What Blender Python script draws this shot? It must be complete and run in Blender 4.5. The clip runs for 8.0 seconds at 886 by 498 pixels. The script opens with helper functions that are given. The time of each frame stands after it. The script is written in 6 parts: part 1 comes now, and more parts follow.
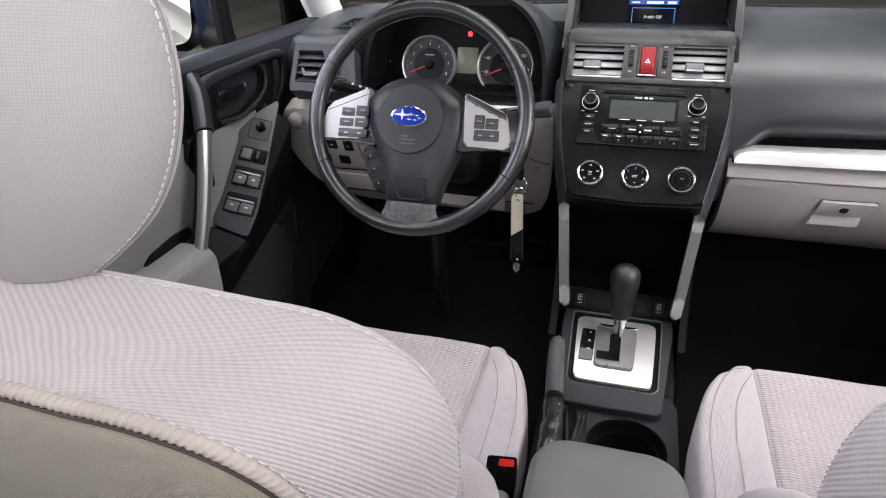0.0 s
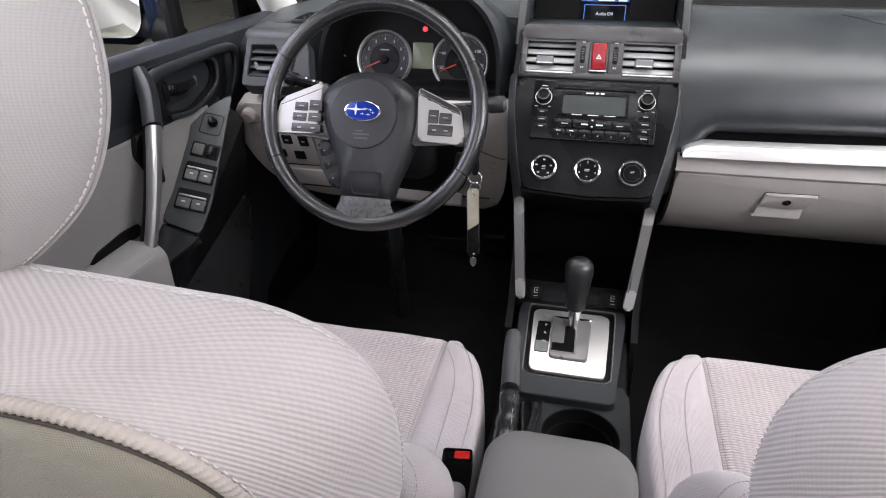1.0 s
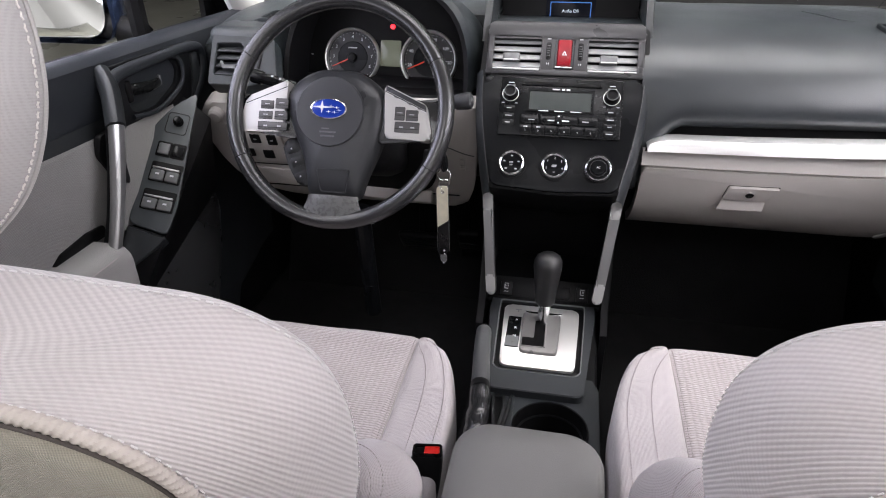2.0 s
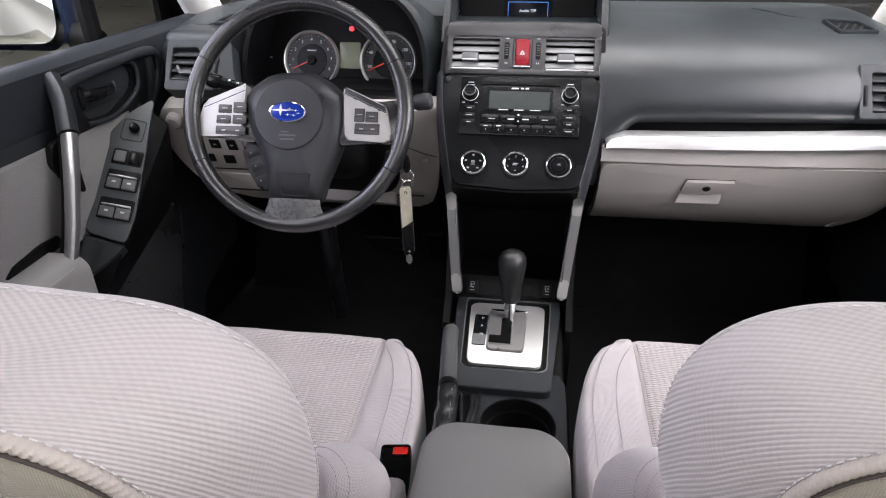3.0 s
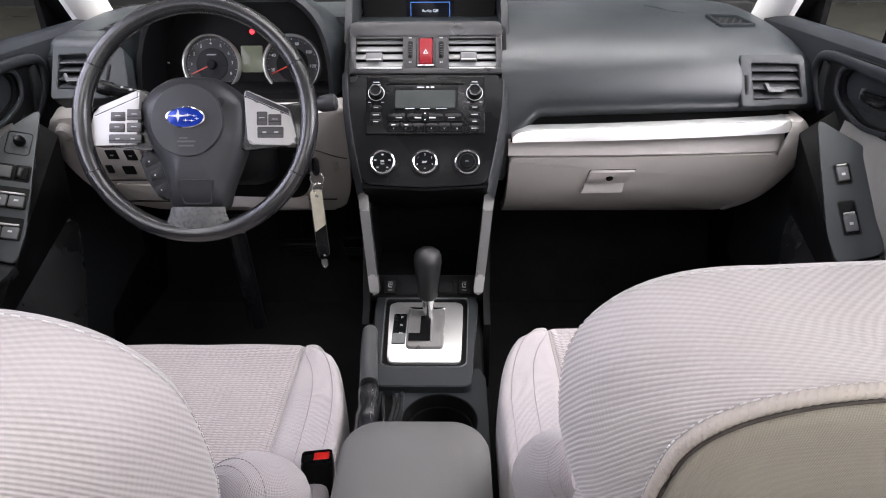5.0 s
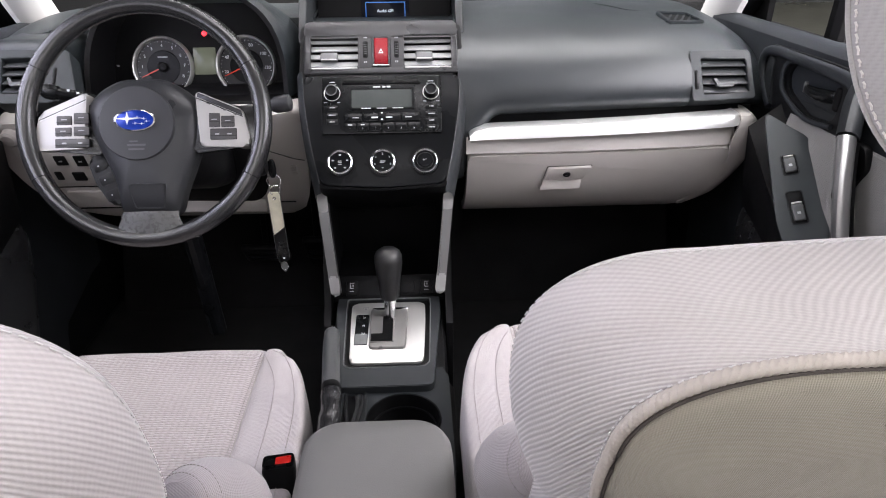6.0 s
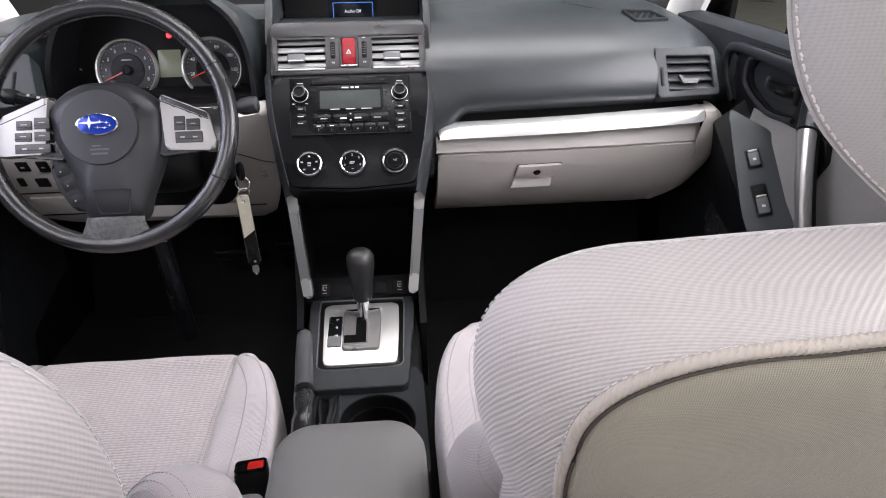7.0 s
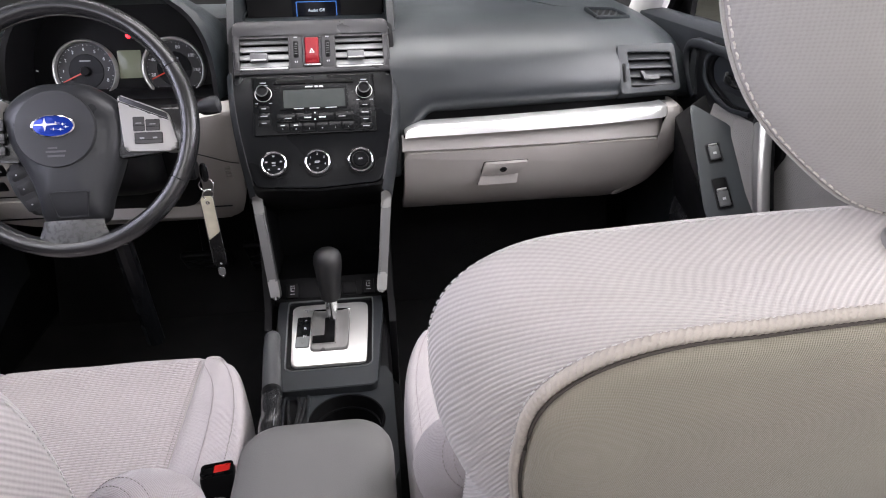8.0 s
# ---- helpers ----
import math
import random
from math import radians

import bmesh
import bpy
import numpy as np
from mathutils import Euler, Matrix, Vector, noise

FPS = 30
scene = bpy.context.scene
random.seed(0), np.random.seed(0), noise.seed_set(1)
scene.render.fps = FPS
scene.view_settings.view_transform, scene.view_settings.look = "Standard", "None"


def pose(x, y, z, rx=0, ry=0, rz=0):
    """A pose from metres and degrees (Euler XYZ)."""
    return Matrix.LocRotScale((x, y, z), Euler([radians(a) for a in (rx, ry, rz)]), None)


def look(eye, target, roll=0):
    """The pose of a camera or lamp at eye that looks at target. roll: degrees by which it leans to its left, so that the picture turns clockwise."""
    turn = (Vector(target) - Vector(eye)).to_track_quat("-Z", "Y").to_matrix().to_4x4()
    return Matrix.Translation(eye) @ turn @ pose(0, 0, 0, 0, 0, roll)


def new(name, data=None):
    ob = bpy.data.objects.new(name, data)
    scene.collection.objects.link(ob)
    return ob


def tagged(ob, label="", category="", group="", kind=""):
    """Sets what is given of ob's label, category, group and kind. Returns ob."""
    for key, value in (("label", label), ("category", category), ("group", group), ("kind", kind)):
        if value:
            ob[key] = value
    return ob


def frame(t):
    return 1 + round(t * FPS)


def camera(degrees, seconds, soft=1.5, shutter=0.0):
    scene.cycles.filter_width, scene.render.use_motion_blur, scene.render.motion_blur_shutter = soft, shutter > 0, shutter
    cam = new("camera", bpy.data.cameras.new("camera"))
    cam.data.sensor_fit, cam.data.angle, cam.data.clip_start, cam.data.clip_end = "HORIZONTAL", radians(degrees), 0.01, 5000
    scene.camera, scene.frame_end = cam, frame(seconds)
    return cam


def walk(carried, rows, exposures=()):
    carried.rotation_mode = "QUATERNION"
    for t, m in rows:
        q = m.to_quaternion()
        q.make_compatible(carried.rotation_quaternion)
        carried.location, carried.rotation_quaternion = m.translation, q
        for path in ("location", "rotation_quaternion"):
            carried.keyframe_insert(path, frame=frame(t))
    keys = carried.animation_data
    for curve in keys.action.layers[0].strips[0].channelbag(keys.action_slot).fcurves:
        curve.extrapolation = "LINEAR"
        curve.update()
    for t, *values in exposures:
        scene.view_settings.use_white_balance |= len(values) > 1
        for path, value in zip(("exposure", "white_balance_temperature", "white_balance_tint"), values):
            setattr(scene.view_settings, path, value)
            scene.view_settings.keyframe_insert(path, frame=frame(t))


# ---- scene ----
cam = camera(69.5, 8.0, soft=1.05)
PATH = [
    (0, (-0.0194, -0.9989, 1.2240), (-0.5326, 0.6911, 0.2860), -1.5),
    (0.5, (-0.0134, -1.0001, 1.2230), (-0.4641, 0.7049, 0.2790), -0.9),
    (1, (-0.0054, -0.9993, 1.2210), (-0.4097, 0.7152, 0.2740), -0.4),
    (1.5, (0.0036, -0.9996, 1.2190), (-0.3696, 0.7200, 0.2700), -0.2),
    (3, (0.0236, -1.0012, 1.2170), (-0.2308, 0.7436, 0.2720), -0.6),
    (3.5, (0.0296, -1.0004, 1.2130), (-0.1685, 0.7517, 0.2690), -0.6),
    (4, (0.0386, -1.0017, 1.2100), (-0.1063, 0.7577, 0.2700), -0.7),
    (4.5, (0.0415, -1.0028, 1.2110), (-0.0471, 0.7609, 0.2730), -0.6),
    (6, (0.0594, -1.0074, 1.2030), (0.1280, 0.7634, 0.2760), -0.5),
    (6.5, (0.0644, -1.0075, 1.2020), (0.1650, 0.7612, 0.2750), -0.7),
    (7, (0.0704, -1.0087, 1.2020), (0.2059, 0.7579, 0.2750), -0.7),
    (7.5, (0.0783, -1.0120, 1.2010), (0.2518, 0.7525, 0.2740), -0.6),
    (8, (0.0852, -1.0132, 1.1980), (0.2936, 0.7471, 0.2720), -0.7),
]
walk(cam, [(t, look(eye, target, roll)) for t, eye, target, roll in PATH], exposures=[(0.0, 0.0), (3.0, 0.0), (4.5, 0.13), (8.0, 0.13)])

# ---- light: hall lamp, lamps added at the window openings, two unseen roof lamps ----
world = bpy.data.worlds.new("hall_air")
scene.world = world
world.use_nodes = True
world.node_tree.nodes["Background"].inputs[0].default_value = (0.62, 0.66, 0.72, 1)
world.node_tree.nodes["Background"].inputs[1].default_value = 0.25


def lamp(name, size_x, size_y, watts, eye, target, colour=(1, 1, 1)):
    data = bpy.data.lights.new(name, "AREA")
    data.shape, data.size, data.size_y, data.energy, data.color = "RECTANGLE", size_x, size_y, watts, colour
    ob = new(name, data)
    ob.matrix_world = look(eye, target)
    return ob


# fill lamp added under the roof; no such fitting is seen
lamp("roof_fill_light", 0.55, 0.28, 2.8, (-0.14, -1.08, 1.49), (-0.16, -0.83, 0.7), (0.97, 0.95, 1.0))
lamp("map_light", 0.50, 0.14, 1.45, (0, -0.12, 1.47), (0, -0.14, 0.6), (1.0, 0.96, 1.0))
lamp("driver_window_light", 0.9, 0.4, 4.5, (-0.90, -0.25, 1.28), (-0.2, -0.05, 0.85), (0.92, 0.92, 1.14))
lamp("rear_side_window_light", 0.9, 0.4, 0.9, (-0.90, -1.25, 1.28), (-0.2, -0.65, 0.9), (0.94, 0.94, 1.10))
lamp("passenger_window_light", 0.9, 0.4, 6.8, (0.90, -0.45, 1.28), (0, -0.3, 0.8), (0.96, 0.93, 1.06))
lamp("rear_window_light", 1.0, 0.4, 1.9, (0, -1.93, 1.28), (0, -0.4, 0.85), (1.0, 0.955, 0.93))
lamp("hall_lamp", 9.0, 9.0, 2100.0, (2.0, -2.7, 4.45), (2.0, -2.7, 0), (1.0, 0.97, 0.98))


# ---- materials ----
def material(name, colour, rough=0.5, metal=0.0, vary=0.12, big=6.0, fine=400.0, bump=0.15, depth=0.0006, wear=0.0, coat=0.0, rough_vary=0.12, spec=0.4):
    """A surface with broad stains, fine grain in the relief, and gloss that is not even."""
    m = bpy.data.materials.new(name)
    m.use_nodes = True
    t = m.node_tree
    b = t.nodes["Principled BSDF"]
    b.inputs["Metallic"].default_value = metal
    b.inputs["Specular IOR Level"].default_value = spec
    b.inputs["Coat Weight"].default_value = coat
    b.inputs["Coat Roughness"].default_value = 0.12
    co = t.nodes.new("ShaderNodeTexCoord")
    n1 = t.nodes.new("ShaderNodeTexNoise")
    n1.inputs["Scale"].default_value, n1.inputs["Detail"].default_value = big, 6
    n2 = t.nodes.new("ShaderNodeTexNoise")
    n2.inputs["Scale"].default_value, n2.inputs["Detail"].default_value = fine, 3
    t.links.new(co.outputs["Object"], n1.inputs["Vector"])
    t.links.new(co.outputs["Object"], n2.inputs["Vector"])
    add = t.nodes.new("ShaderNodeMath")
    add.operation = "MULTIPLY_ADD"
    add.inputs[1].default_value = 0.35
    t.links.new(n2.outputs["Fac"], add.inputs[0])
    t.links.new(n1.outputs["Fac"], add.inputs[2])
    ramp = t.nodes.new("ShaderNodeValToRGB")
    lo, hi = ramp.color_ramp.elements
    lo.position, hi.position = 0.40, 0.95
    lo.color = tuple(c * (1 - vary) for c in colour) + (1,)
    hi.color = tuple(min(1, c * (1 + vary)) for c in colour) + (1,)
    t.links.new(add.outputs[0], ramp.inputs[0])
    t.links.new(ramp.outputs[0], b.inputs["Base Color"])
    mr = t.nodes.new("ShaderNodeMapRange")
    mr.inputs["From Min"].default_value, mr.inputs["From Max"].default_value = 0.3, 0.7
    mr.inputs["To Min"].default_value, mr.inputs["To Max"].default_value = max(0.03, rough - rough_vary), min(1, rough + rough_vary)
    t.links.new(n1.outputs["Fac"], mr.inputs["Value"])
    t.links.new(mr.outputs[0], b.inputs["Roughness"])
    bp = t.nodes.new("ShaderNodeBump")
    bp.inputs["Strength"].default_value, bp.inputs["Distance"].default_value = bump, depth
    t.links.new(n2.outputs["Fac"], bp.inputs["Height"])
    t.links.new(bp.outputs[0], b.inputs["Normal"])
    return m


def cloth(name, colour, kind, pitch, depth, vary=0.10, rough=0.85, low=0.82):
    """Woven seat cloth on the map in metres that the lofts carry: ribs across the roll, or a raised honeycomb."""
    m = material(name, colour, rough, 0, vary, 9.0, 900.0, 0.25, 0.0004, rough_vary=0.06)
    t = m.node_tree
    b = t.nodes["Principled BSDF"]
    b.inputs["Sheen Weight"].default_value = 0.25
    uv = t.nodes.new("ShaderNodeUVMap")
    old = b.inputs["Normal"].links[0].from_node
    ramp = b.inputs["Base Color"].links[0].from_node
    wob = t.nodes.new("ShaderNodeTexNoise")
    wob.inputs["Scale"].default_value = 60
    t.links.new(uv.outputs[0], wob.inputs["Vector"])
    mixv = t.nodes.new("ShaderNodeMix")
    mixv.data_type = "VECTOR"
    mixv.inputs["Factor"].default_value = 0.0003 if kind == "rib" else 0.0012
    t.links.new(uv.outputs[0], mixv.inputs["A"])
    t.links.new(wob.outputs["Color"], mixv.inputs["B"])
    heights = []
    if kind == "weave":
        for direction in ("X", "Y"):
            w = t.nodes.new("ShaderNodeTexWave")
            w.bands_direction = direction
            w.inputs["Scale"].default_value = 0.31416 / pitch
            w.inputs["Distortion"].default_value = 0.25
            w.inputs["Detail"].default_value = 1
            w.inputs["Detail Scale"].default_value = 3
            t.links.new(mixv.outputs["Result"], w.inputs["Vector"])
            heights.append(w.outputs["Fac"])
        h = t.nodes.new("ShaderNodeMath")
        h.operation = "ADD"
        t.links.new(heights[0], h.inputs[0])
        t.links.new(heights[1], h.inputs[1])
        out = h.outputs[0]
    elif kind == "rib":
        # slanting ribs: one slant along the middle of the roll, the other over its shoulders, dots between
        cut = t.nodes.new("ShaderNodeSeparateXYZ")
        t.links.new(mixv.outputs["Result"], cut.inputs[0])
        wide = t.nodes.new("ShaderNodeMath")
        wide.operation = "ABSOLUTE"
        t.links.new(cut.outputs[0], wide.inputs[0])
        for across, slant in ((cut.outputs[0], -1.45), (wide.outputs[0], 2.25)):
            lean = t.nodes.new("ShaderNodeMath")
            lean.operation = "MULTIPLY_ADD"
            lean.inputs[1].default_value = slant
            t.links.new(cut.outputs[1], lean.inputs[0])
            t.links.new(across, lean.inputs[2])
            turn = t.nodes.new("ShaderNodeMath")
            turn.operation = "MULTIPLY"
            turn.inputs[1].default_value = 2 * math.pi / (pitch * math.hypot(1, slant))
            t.links.new(lean.outputs[0], turn.inputs[0])
            wave = t.nodes.new("ShaderNodeMath")
            wave.operation = "SINE"
            t.links.new(turn.outputs[0], wave.inputs[0])
            half = t.nodes.new("ShaderNodeMath")
            half.operation = "MULTIPLY_ADD"
            half.inputs[1].default_value = half.inputs[2].default_value = 0.5
            t.links.new(wave.outputs[0], half.inputs[0])
            heights.append(half.outputs[0])
        share = t.nodes.new("ShaderNodeMapRange")
        share.interpolation_type = "SMOOTHSTEP"
        share.inputs["From Min"].default_value, share.inputs["From Max"].default_value = 0.07, 0.24
        share.inputs["To Min"].default_value, share.inputs["To Max"].default_value = 0.12, 0.85
        t.links.new(wide.outputs[0], share.inputs["Value"])
        h = t.nodes.new("ShaderNodeMix")
        h.data_type = "FLOAT"
        t.links.new(share.outputs[0], h.inputs["Factor"])
        t.links.new(heights[0], h.inputs["A"])
        t.links.new(heights[1], h.inputs["B"])
        out = h.outputs["Result"]
    else:
        vo = t.nodes.new("ShaderNodeTexVoronoi")
        vo.inputs["Scale"].default_value = 1.0 / pitch
        vo.inputs["Randomness"].default_value = 0.22
        sc = t.nodes.new("ShaderNodeMapping")
        sc.inputs["Scale"].default_value = (0.62, 1.25, 1)
        t.links.new(mixv.outputs["Result"], sc.inputs["Vector"])
        t.links.new(sc.outputs[0], vo.inputs["Vector"])
        inv = t.nodes.new("ShaderNodeMath")
        inv.operation = "SUBTRACT"
        inv.inputs[0].default_value = 1.0
        t.links.new(vo.outputs["Distance"], inv.inputs[1])
        out = inv.outputs[0]
    bp = t.nodes.new("ShaderNodeBump")
    bp.inputs["Strength"].default_value, bp.inputs["Distance"].default_value = 0.9, depth
    t.links.new(out, bp.inputs["Height"])
    t.links.new(old.outputs[0], bp.inputs["Normal"])
    t.links.new(bp.outputs[0], b.inputs["Normal"])
    # groove shade put into the colour: relief height darkens grooves, lightens ridges
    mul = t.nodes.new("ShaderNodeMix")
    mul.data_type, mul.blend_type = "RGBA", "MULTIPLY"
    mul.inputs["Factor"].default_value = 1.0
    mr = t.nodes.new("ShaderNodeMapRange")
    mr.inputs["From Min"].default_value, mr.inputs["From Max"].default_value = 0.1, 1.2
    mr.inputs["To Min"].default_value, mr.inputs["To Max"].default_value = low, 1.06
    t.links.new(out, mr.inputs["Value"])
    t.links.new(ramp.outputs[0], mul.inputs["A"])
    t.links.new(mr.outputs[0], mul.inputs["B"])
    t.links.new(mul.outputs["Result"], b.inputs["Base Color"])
    return m


def glow(name, colour, strength):
    m = bpy.data.materials.new(name)
    m.use_nodes = True
    b = m.node_tree.nodes["Principled BSDF"]
    b.inputs["Base Color"].default_value = (*[c * 0.1 for c in colour], 1)
    b.inputs["Emission Color"].default_value = (*colour, 1)
    b.inputs["Emission Strength"].default_value = strength
    b.inputs["Roughness"].default_value = 0.2
    return m


def glass(name, tint=(1, 1, 1)):
    m = bpy.data.materials.new(name)
    m.use_nodes = True
    b = m.node_tree.nodes["Principled BSDF"]
    b.inputs["Base Color"].default_value = (*tint, 1)
    b.inputs["Transmission Weight"].default_value = 1
    b.inputs["Roughness"].default_value = 0.02
    b.inputs["IOR"].default_value = 1.05
    return m


CHARCOAL = material("charcoal_soft_plastic", (0.0170, 0.0192, 0.0212), 0.47, 0, 0.18, 5, 900, 0.35, 0.0005, spec=0.28)
PADSKIN = material("dash_skin", (0.0150, 0.0186, 0.0210), 0.40, 0, 0.16, 4, 1100, 0.4, 0.0005, spec=0.55)
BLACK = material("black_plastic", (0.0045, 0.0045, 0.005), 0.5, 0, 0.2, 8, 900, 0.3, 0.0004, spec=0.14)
CUPBLACK = material("cup_black", (0.002, 0.002, 0.0022), 0.75, 0, 0.2, 20, 900, 0.2, 0.0003, spec=0.06)
GLOSS = material("gloss_black", (0.005, 0.0055, 0.006), 0.25, 0, 0.2, 10, 300, 0.03, 0.0002, coat=0.05, rough_vary=0.06, spec=0.17)
PANELGREY = material("stack_panel_charcoal", (0.0042, 0.0046, 0.0053), 0.28, 0, 0.25, 7, 900, 0.25, 0.0004, spec=0.14)
VENTSILVER = material("dark_silver_paint", (0.046, 0.046, 0.048), 0.33, 0.55, 0.06, 8, 1200, 0.2, 0.0003)
SLAT = material("grey_slat_plastic", (0.23, 0.235, 0.235), 0.40, 0.0, 0.15, 20, 900, 0.2, 0.0003)
SILVER = material("silver_paint", (0.78, 0.78, 0.775), 0.30, 0.75, 0.02, 6, 1500, 0.03, 0.0001, rough_vary=0.02)
SATIN = material("satin_silver_plate", (0.62, 0.615, 0.60), 0.32, 0.75, 0.02, 8, 1500, 0.03, 0.0001, rough_vary=0.02)
CHROME = material("chrome", (0.85, 0.86, 0.87), 0.17, 1.0, 0.04, 10, 200, 0.02, 0.0002, rough_vary=0.05)
STONE = material("light_grey_plastic", (0.345, 0.327, 0.308), 0.5, 0, 0.07, 5, 900, 0.35, 0.0005)
PILLAR = material("pillar_trim_pale", (0.66, 0.65, 0.64), 0.6, 0, 0.05, 5, 900, 0.3, 0.0005)
STONE_DARK = material("armrest_vinyl", (0.135, 0.133, 0.127), 0.5, 0, 0.07, 6, 700, 0.4, 0.0006)
LEATHER = material("wheel_urethane", (0.0135, 0.0137, 0.0146), 0.25, 0, 0.05, 30, 1300, 0.3, 0.0003, rough_vary=0.02, spec=0.9)
HUBSKIN = material("airbag_cover", (0.0290, 0.0302, 0.0328), 0.35, 0, 0.12, 8, 900, 0.4, 0.0005)
HUBDISC = material("airbag_disc", (0.036, 0.0372, 0.040), 0.5, 0, 0.1, 8, 900, 0.4, 0.0005)
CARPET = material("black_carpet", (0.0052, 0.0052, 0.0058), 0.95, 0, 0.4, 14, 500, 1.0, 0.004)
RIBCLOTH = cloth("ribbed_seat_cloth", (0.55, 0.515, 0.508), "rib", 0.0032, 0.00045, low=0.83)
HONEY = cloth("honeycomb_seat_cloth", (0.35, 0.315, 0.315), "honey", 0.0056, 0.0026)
PLAINCLOTH = cloth("plain_seat_cloth", (0.345, 0.318, 0.322), "weave", 0.0016, 0.00018, low=0.94)
HEADCLOTH = cloth("headrest_cloth", (0.37, 0.357, 0.350), "weave", 0.0017, 0.00006, vary=0.10, low=0.965)
BACKVINYL = cloth("seat_back_cloth", (0.34, 0.314, 0.255), "weave", 0.0012, 0.00015, low=0.93)
PIPE = material("piping_cloth", (0.47, 0.425, 0.385), 0.85, 0, 0.08, 40, 1500, 0.3, 0.0003)
THREAD = material("pale_thread", (0.72, 0.69, 0.66), 0.8, 0, 0.1, 40, 2000, 0.5, 0.0004)
DARKTHREAD = material("grey_thread", (0.30, 0.27, 0.27), 0.8, 0, 0.1, 40, 2000, 0.5, 0.0004)
INSERT = cloth("door_cloth", (0.20, 0.195, 0.19), "weave", 0.0018, 0.0004)
VENTLIP = material("bright_silver_lip", (0.52, 0.52, 0.52), 0.30, 0.7, 0.08, 20, 1200, 0.15, 0.0002)
RED = material("red_plastic", (0.17, 0.002, 0.007), 0.30, 0, 0.15, 30, 900, 0.1, 0.0002, coat=0.08, spec=0.25)
BUCKLERED = material("buckle_red", (0.45, 0.015, 0.012), 0.35, 0, 0.1, 30, 900, 0.1, 0.0002)
STARWHITE = material("star_silver", (0.85, 0.86, 0.88), 0.25, 0.4, 0.04, 60, 500, 0.02, 0.0001)
BLUE = material("badge_blue", (0.008, 0.04, 0.36), 0.12, 0.3, 0.15, 60, 500, 0.02, 0.0001, coat=0.3, rough_vary=0.05)
PRINT = material("white_print", (0.56, 0.57, 0.58), 0.5, 0, 0.05, 60, 900, 0.05, 0.0001)
GREYPRINT = material("grey_print", (0.34, 0.35, 0.36), 0.5, 0, 0.05, 60, 900, 0.05, 0.0001)
SWITCHGREY = material("switch_grey", (0.11, 0.115, 0.115), 0.38, 0, 0.12, 30, 900, 0.2, 0.0003)
TAG = material("paper_key_tag", (0.62, 0.59, 0.46), 0.6, 0, 0.12, 60, 900, 0.2, 0.0003)
LCD = material("grey_green_lcd", (0.150, 0.165, 0.112), 0.2, 0, 0.05, 40, 500, 0.02, 0.0001, rough_vary=0.01)
RADIOLCD = material("radio_lcd", (0.040, 0.046, 0.044), 0.2, 0, 0.08, 40, 500, 0.02, 0.0001, rough_vary=0.01, spec=0.25)
SCREENDARK = material("dark_screen", (0.004, 0.005, 0.009), 0.2, 0, 0.1, 40, 500, 0.02, 0.0001, rough_vary=0.01, spec=0.1)
HALLFLOOR = material("hall_floor", (0.19, 0.19, 0.155), 0.35, 0, 0.15, 1.2, 40, 0.2, 0.002)
HALLWALL = material("hall_wall", (0.86, 0.86, 0.85), 0.7, 0, 0.06, 0.8, 60, 0.2, 0.002)
DARKWALL = material("dark_unseen_hall", (0.05, 0.05, 0.052), 0.7, 0, 0.15, 0.8, 60, 0.2, 0.002)
HEADLINER = material("headliner_cloth", (0.42, 0.41, 0.39), 0.9, 0, 0.06, 8, 900, 0.5, 0.0006)
CARPAINT = material("car_paint", (0.02, 0.03, 0.06), 0.2, 0.2, 0.08, 4, 900, 0.03, 0.0002, coat=0.8, rough_vary=0.05)
# needles get a faint added glow that lifts their red
NEEDLE = glow("needle_red_glow", (1.0, 0.10, 0.06), 0.35)
WARN = glow("warning_red", (1.0, 0.02, 0.03), 4.0)
SCREENBLUE = glow("screen_blue", (0.05, 0.22, 0.75), 0.9)
SCREENDEEP = glow("screen_deep_blue", (0.02, 0.12, 0.6), 0.6)
SCREENWHITE = glow("screen_white", (0.75, 0.85, 1.0), 0.9)
CLEAR = glass("window_glass")
MIRROR = material("mirror_glass", (0.9, 0.91, 0.92), 0.03, 1.0, 0.02, 3, 100, 0.0, 0.0001, rough_vary=0.01)


# ---- building helpers ----
def thing(name, m=None, label="", category="", group="", kind=""):
    """An empty that carries the parts of one thing."""
    ob = new(name)
    ob.empty_display_size = 0.05
    if m is not None:
        ob.matrix_world = m
    return tagged(ob, label, category, group, kind)


def part(name, bm, mat, parent=None, label="", sharp=35.0, m=None):
    """Links a bmesh as one mesh object under a thing or a part."""
    me = bpy.data.meshes.new(name)
    bm.normal_update()
    bm.to_mesh(me)
    bm.free()
    me.materials.append(mat)
    me.shade_smooth()
    me.set_sharp_from_angle(angle=radians(sharp))
    ob = new(name, me)
    if parent is not None:
        ob.parent = parent
    if m is not None:
        ob.matrix_basis = m
    return tagged(ob, label)


def basis(o, v):
    """A frame at o: x across the car, y along v, z out of the surface."""
    v = Vector(v).normalized()
    u = Vector((1, 0, 0))
    u = (u - v * u.dot(v)).normalized()
    n = u.cross(v)
    return Matrix(((u.x, v.x, n.x, o[0]), (u.y, v.y, n.y, o[1]), (u.z, v.z, n.z, o[2]), (0, 0, 0, 1)))


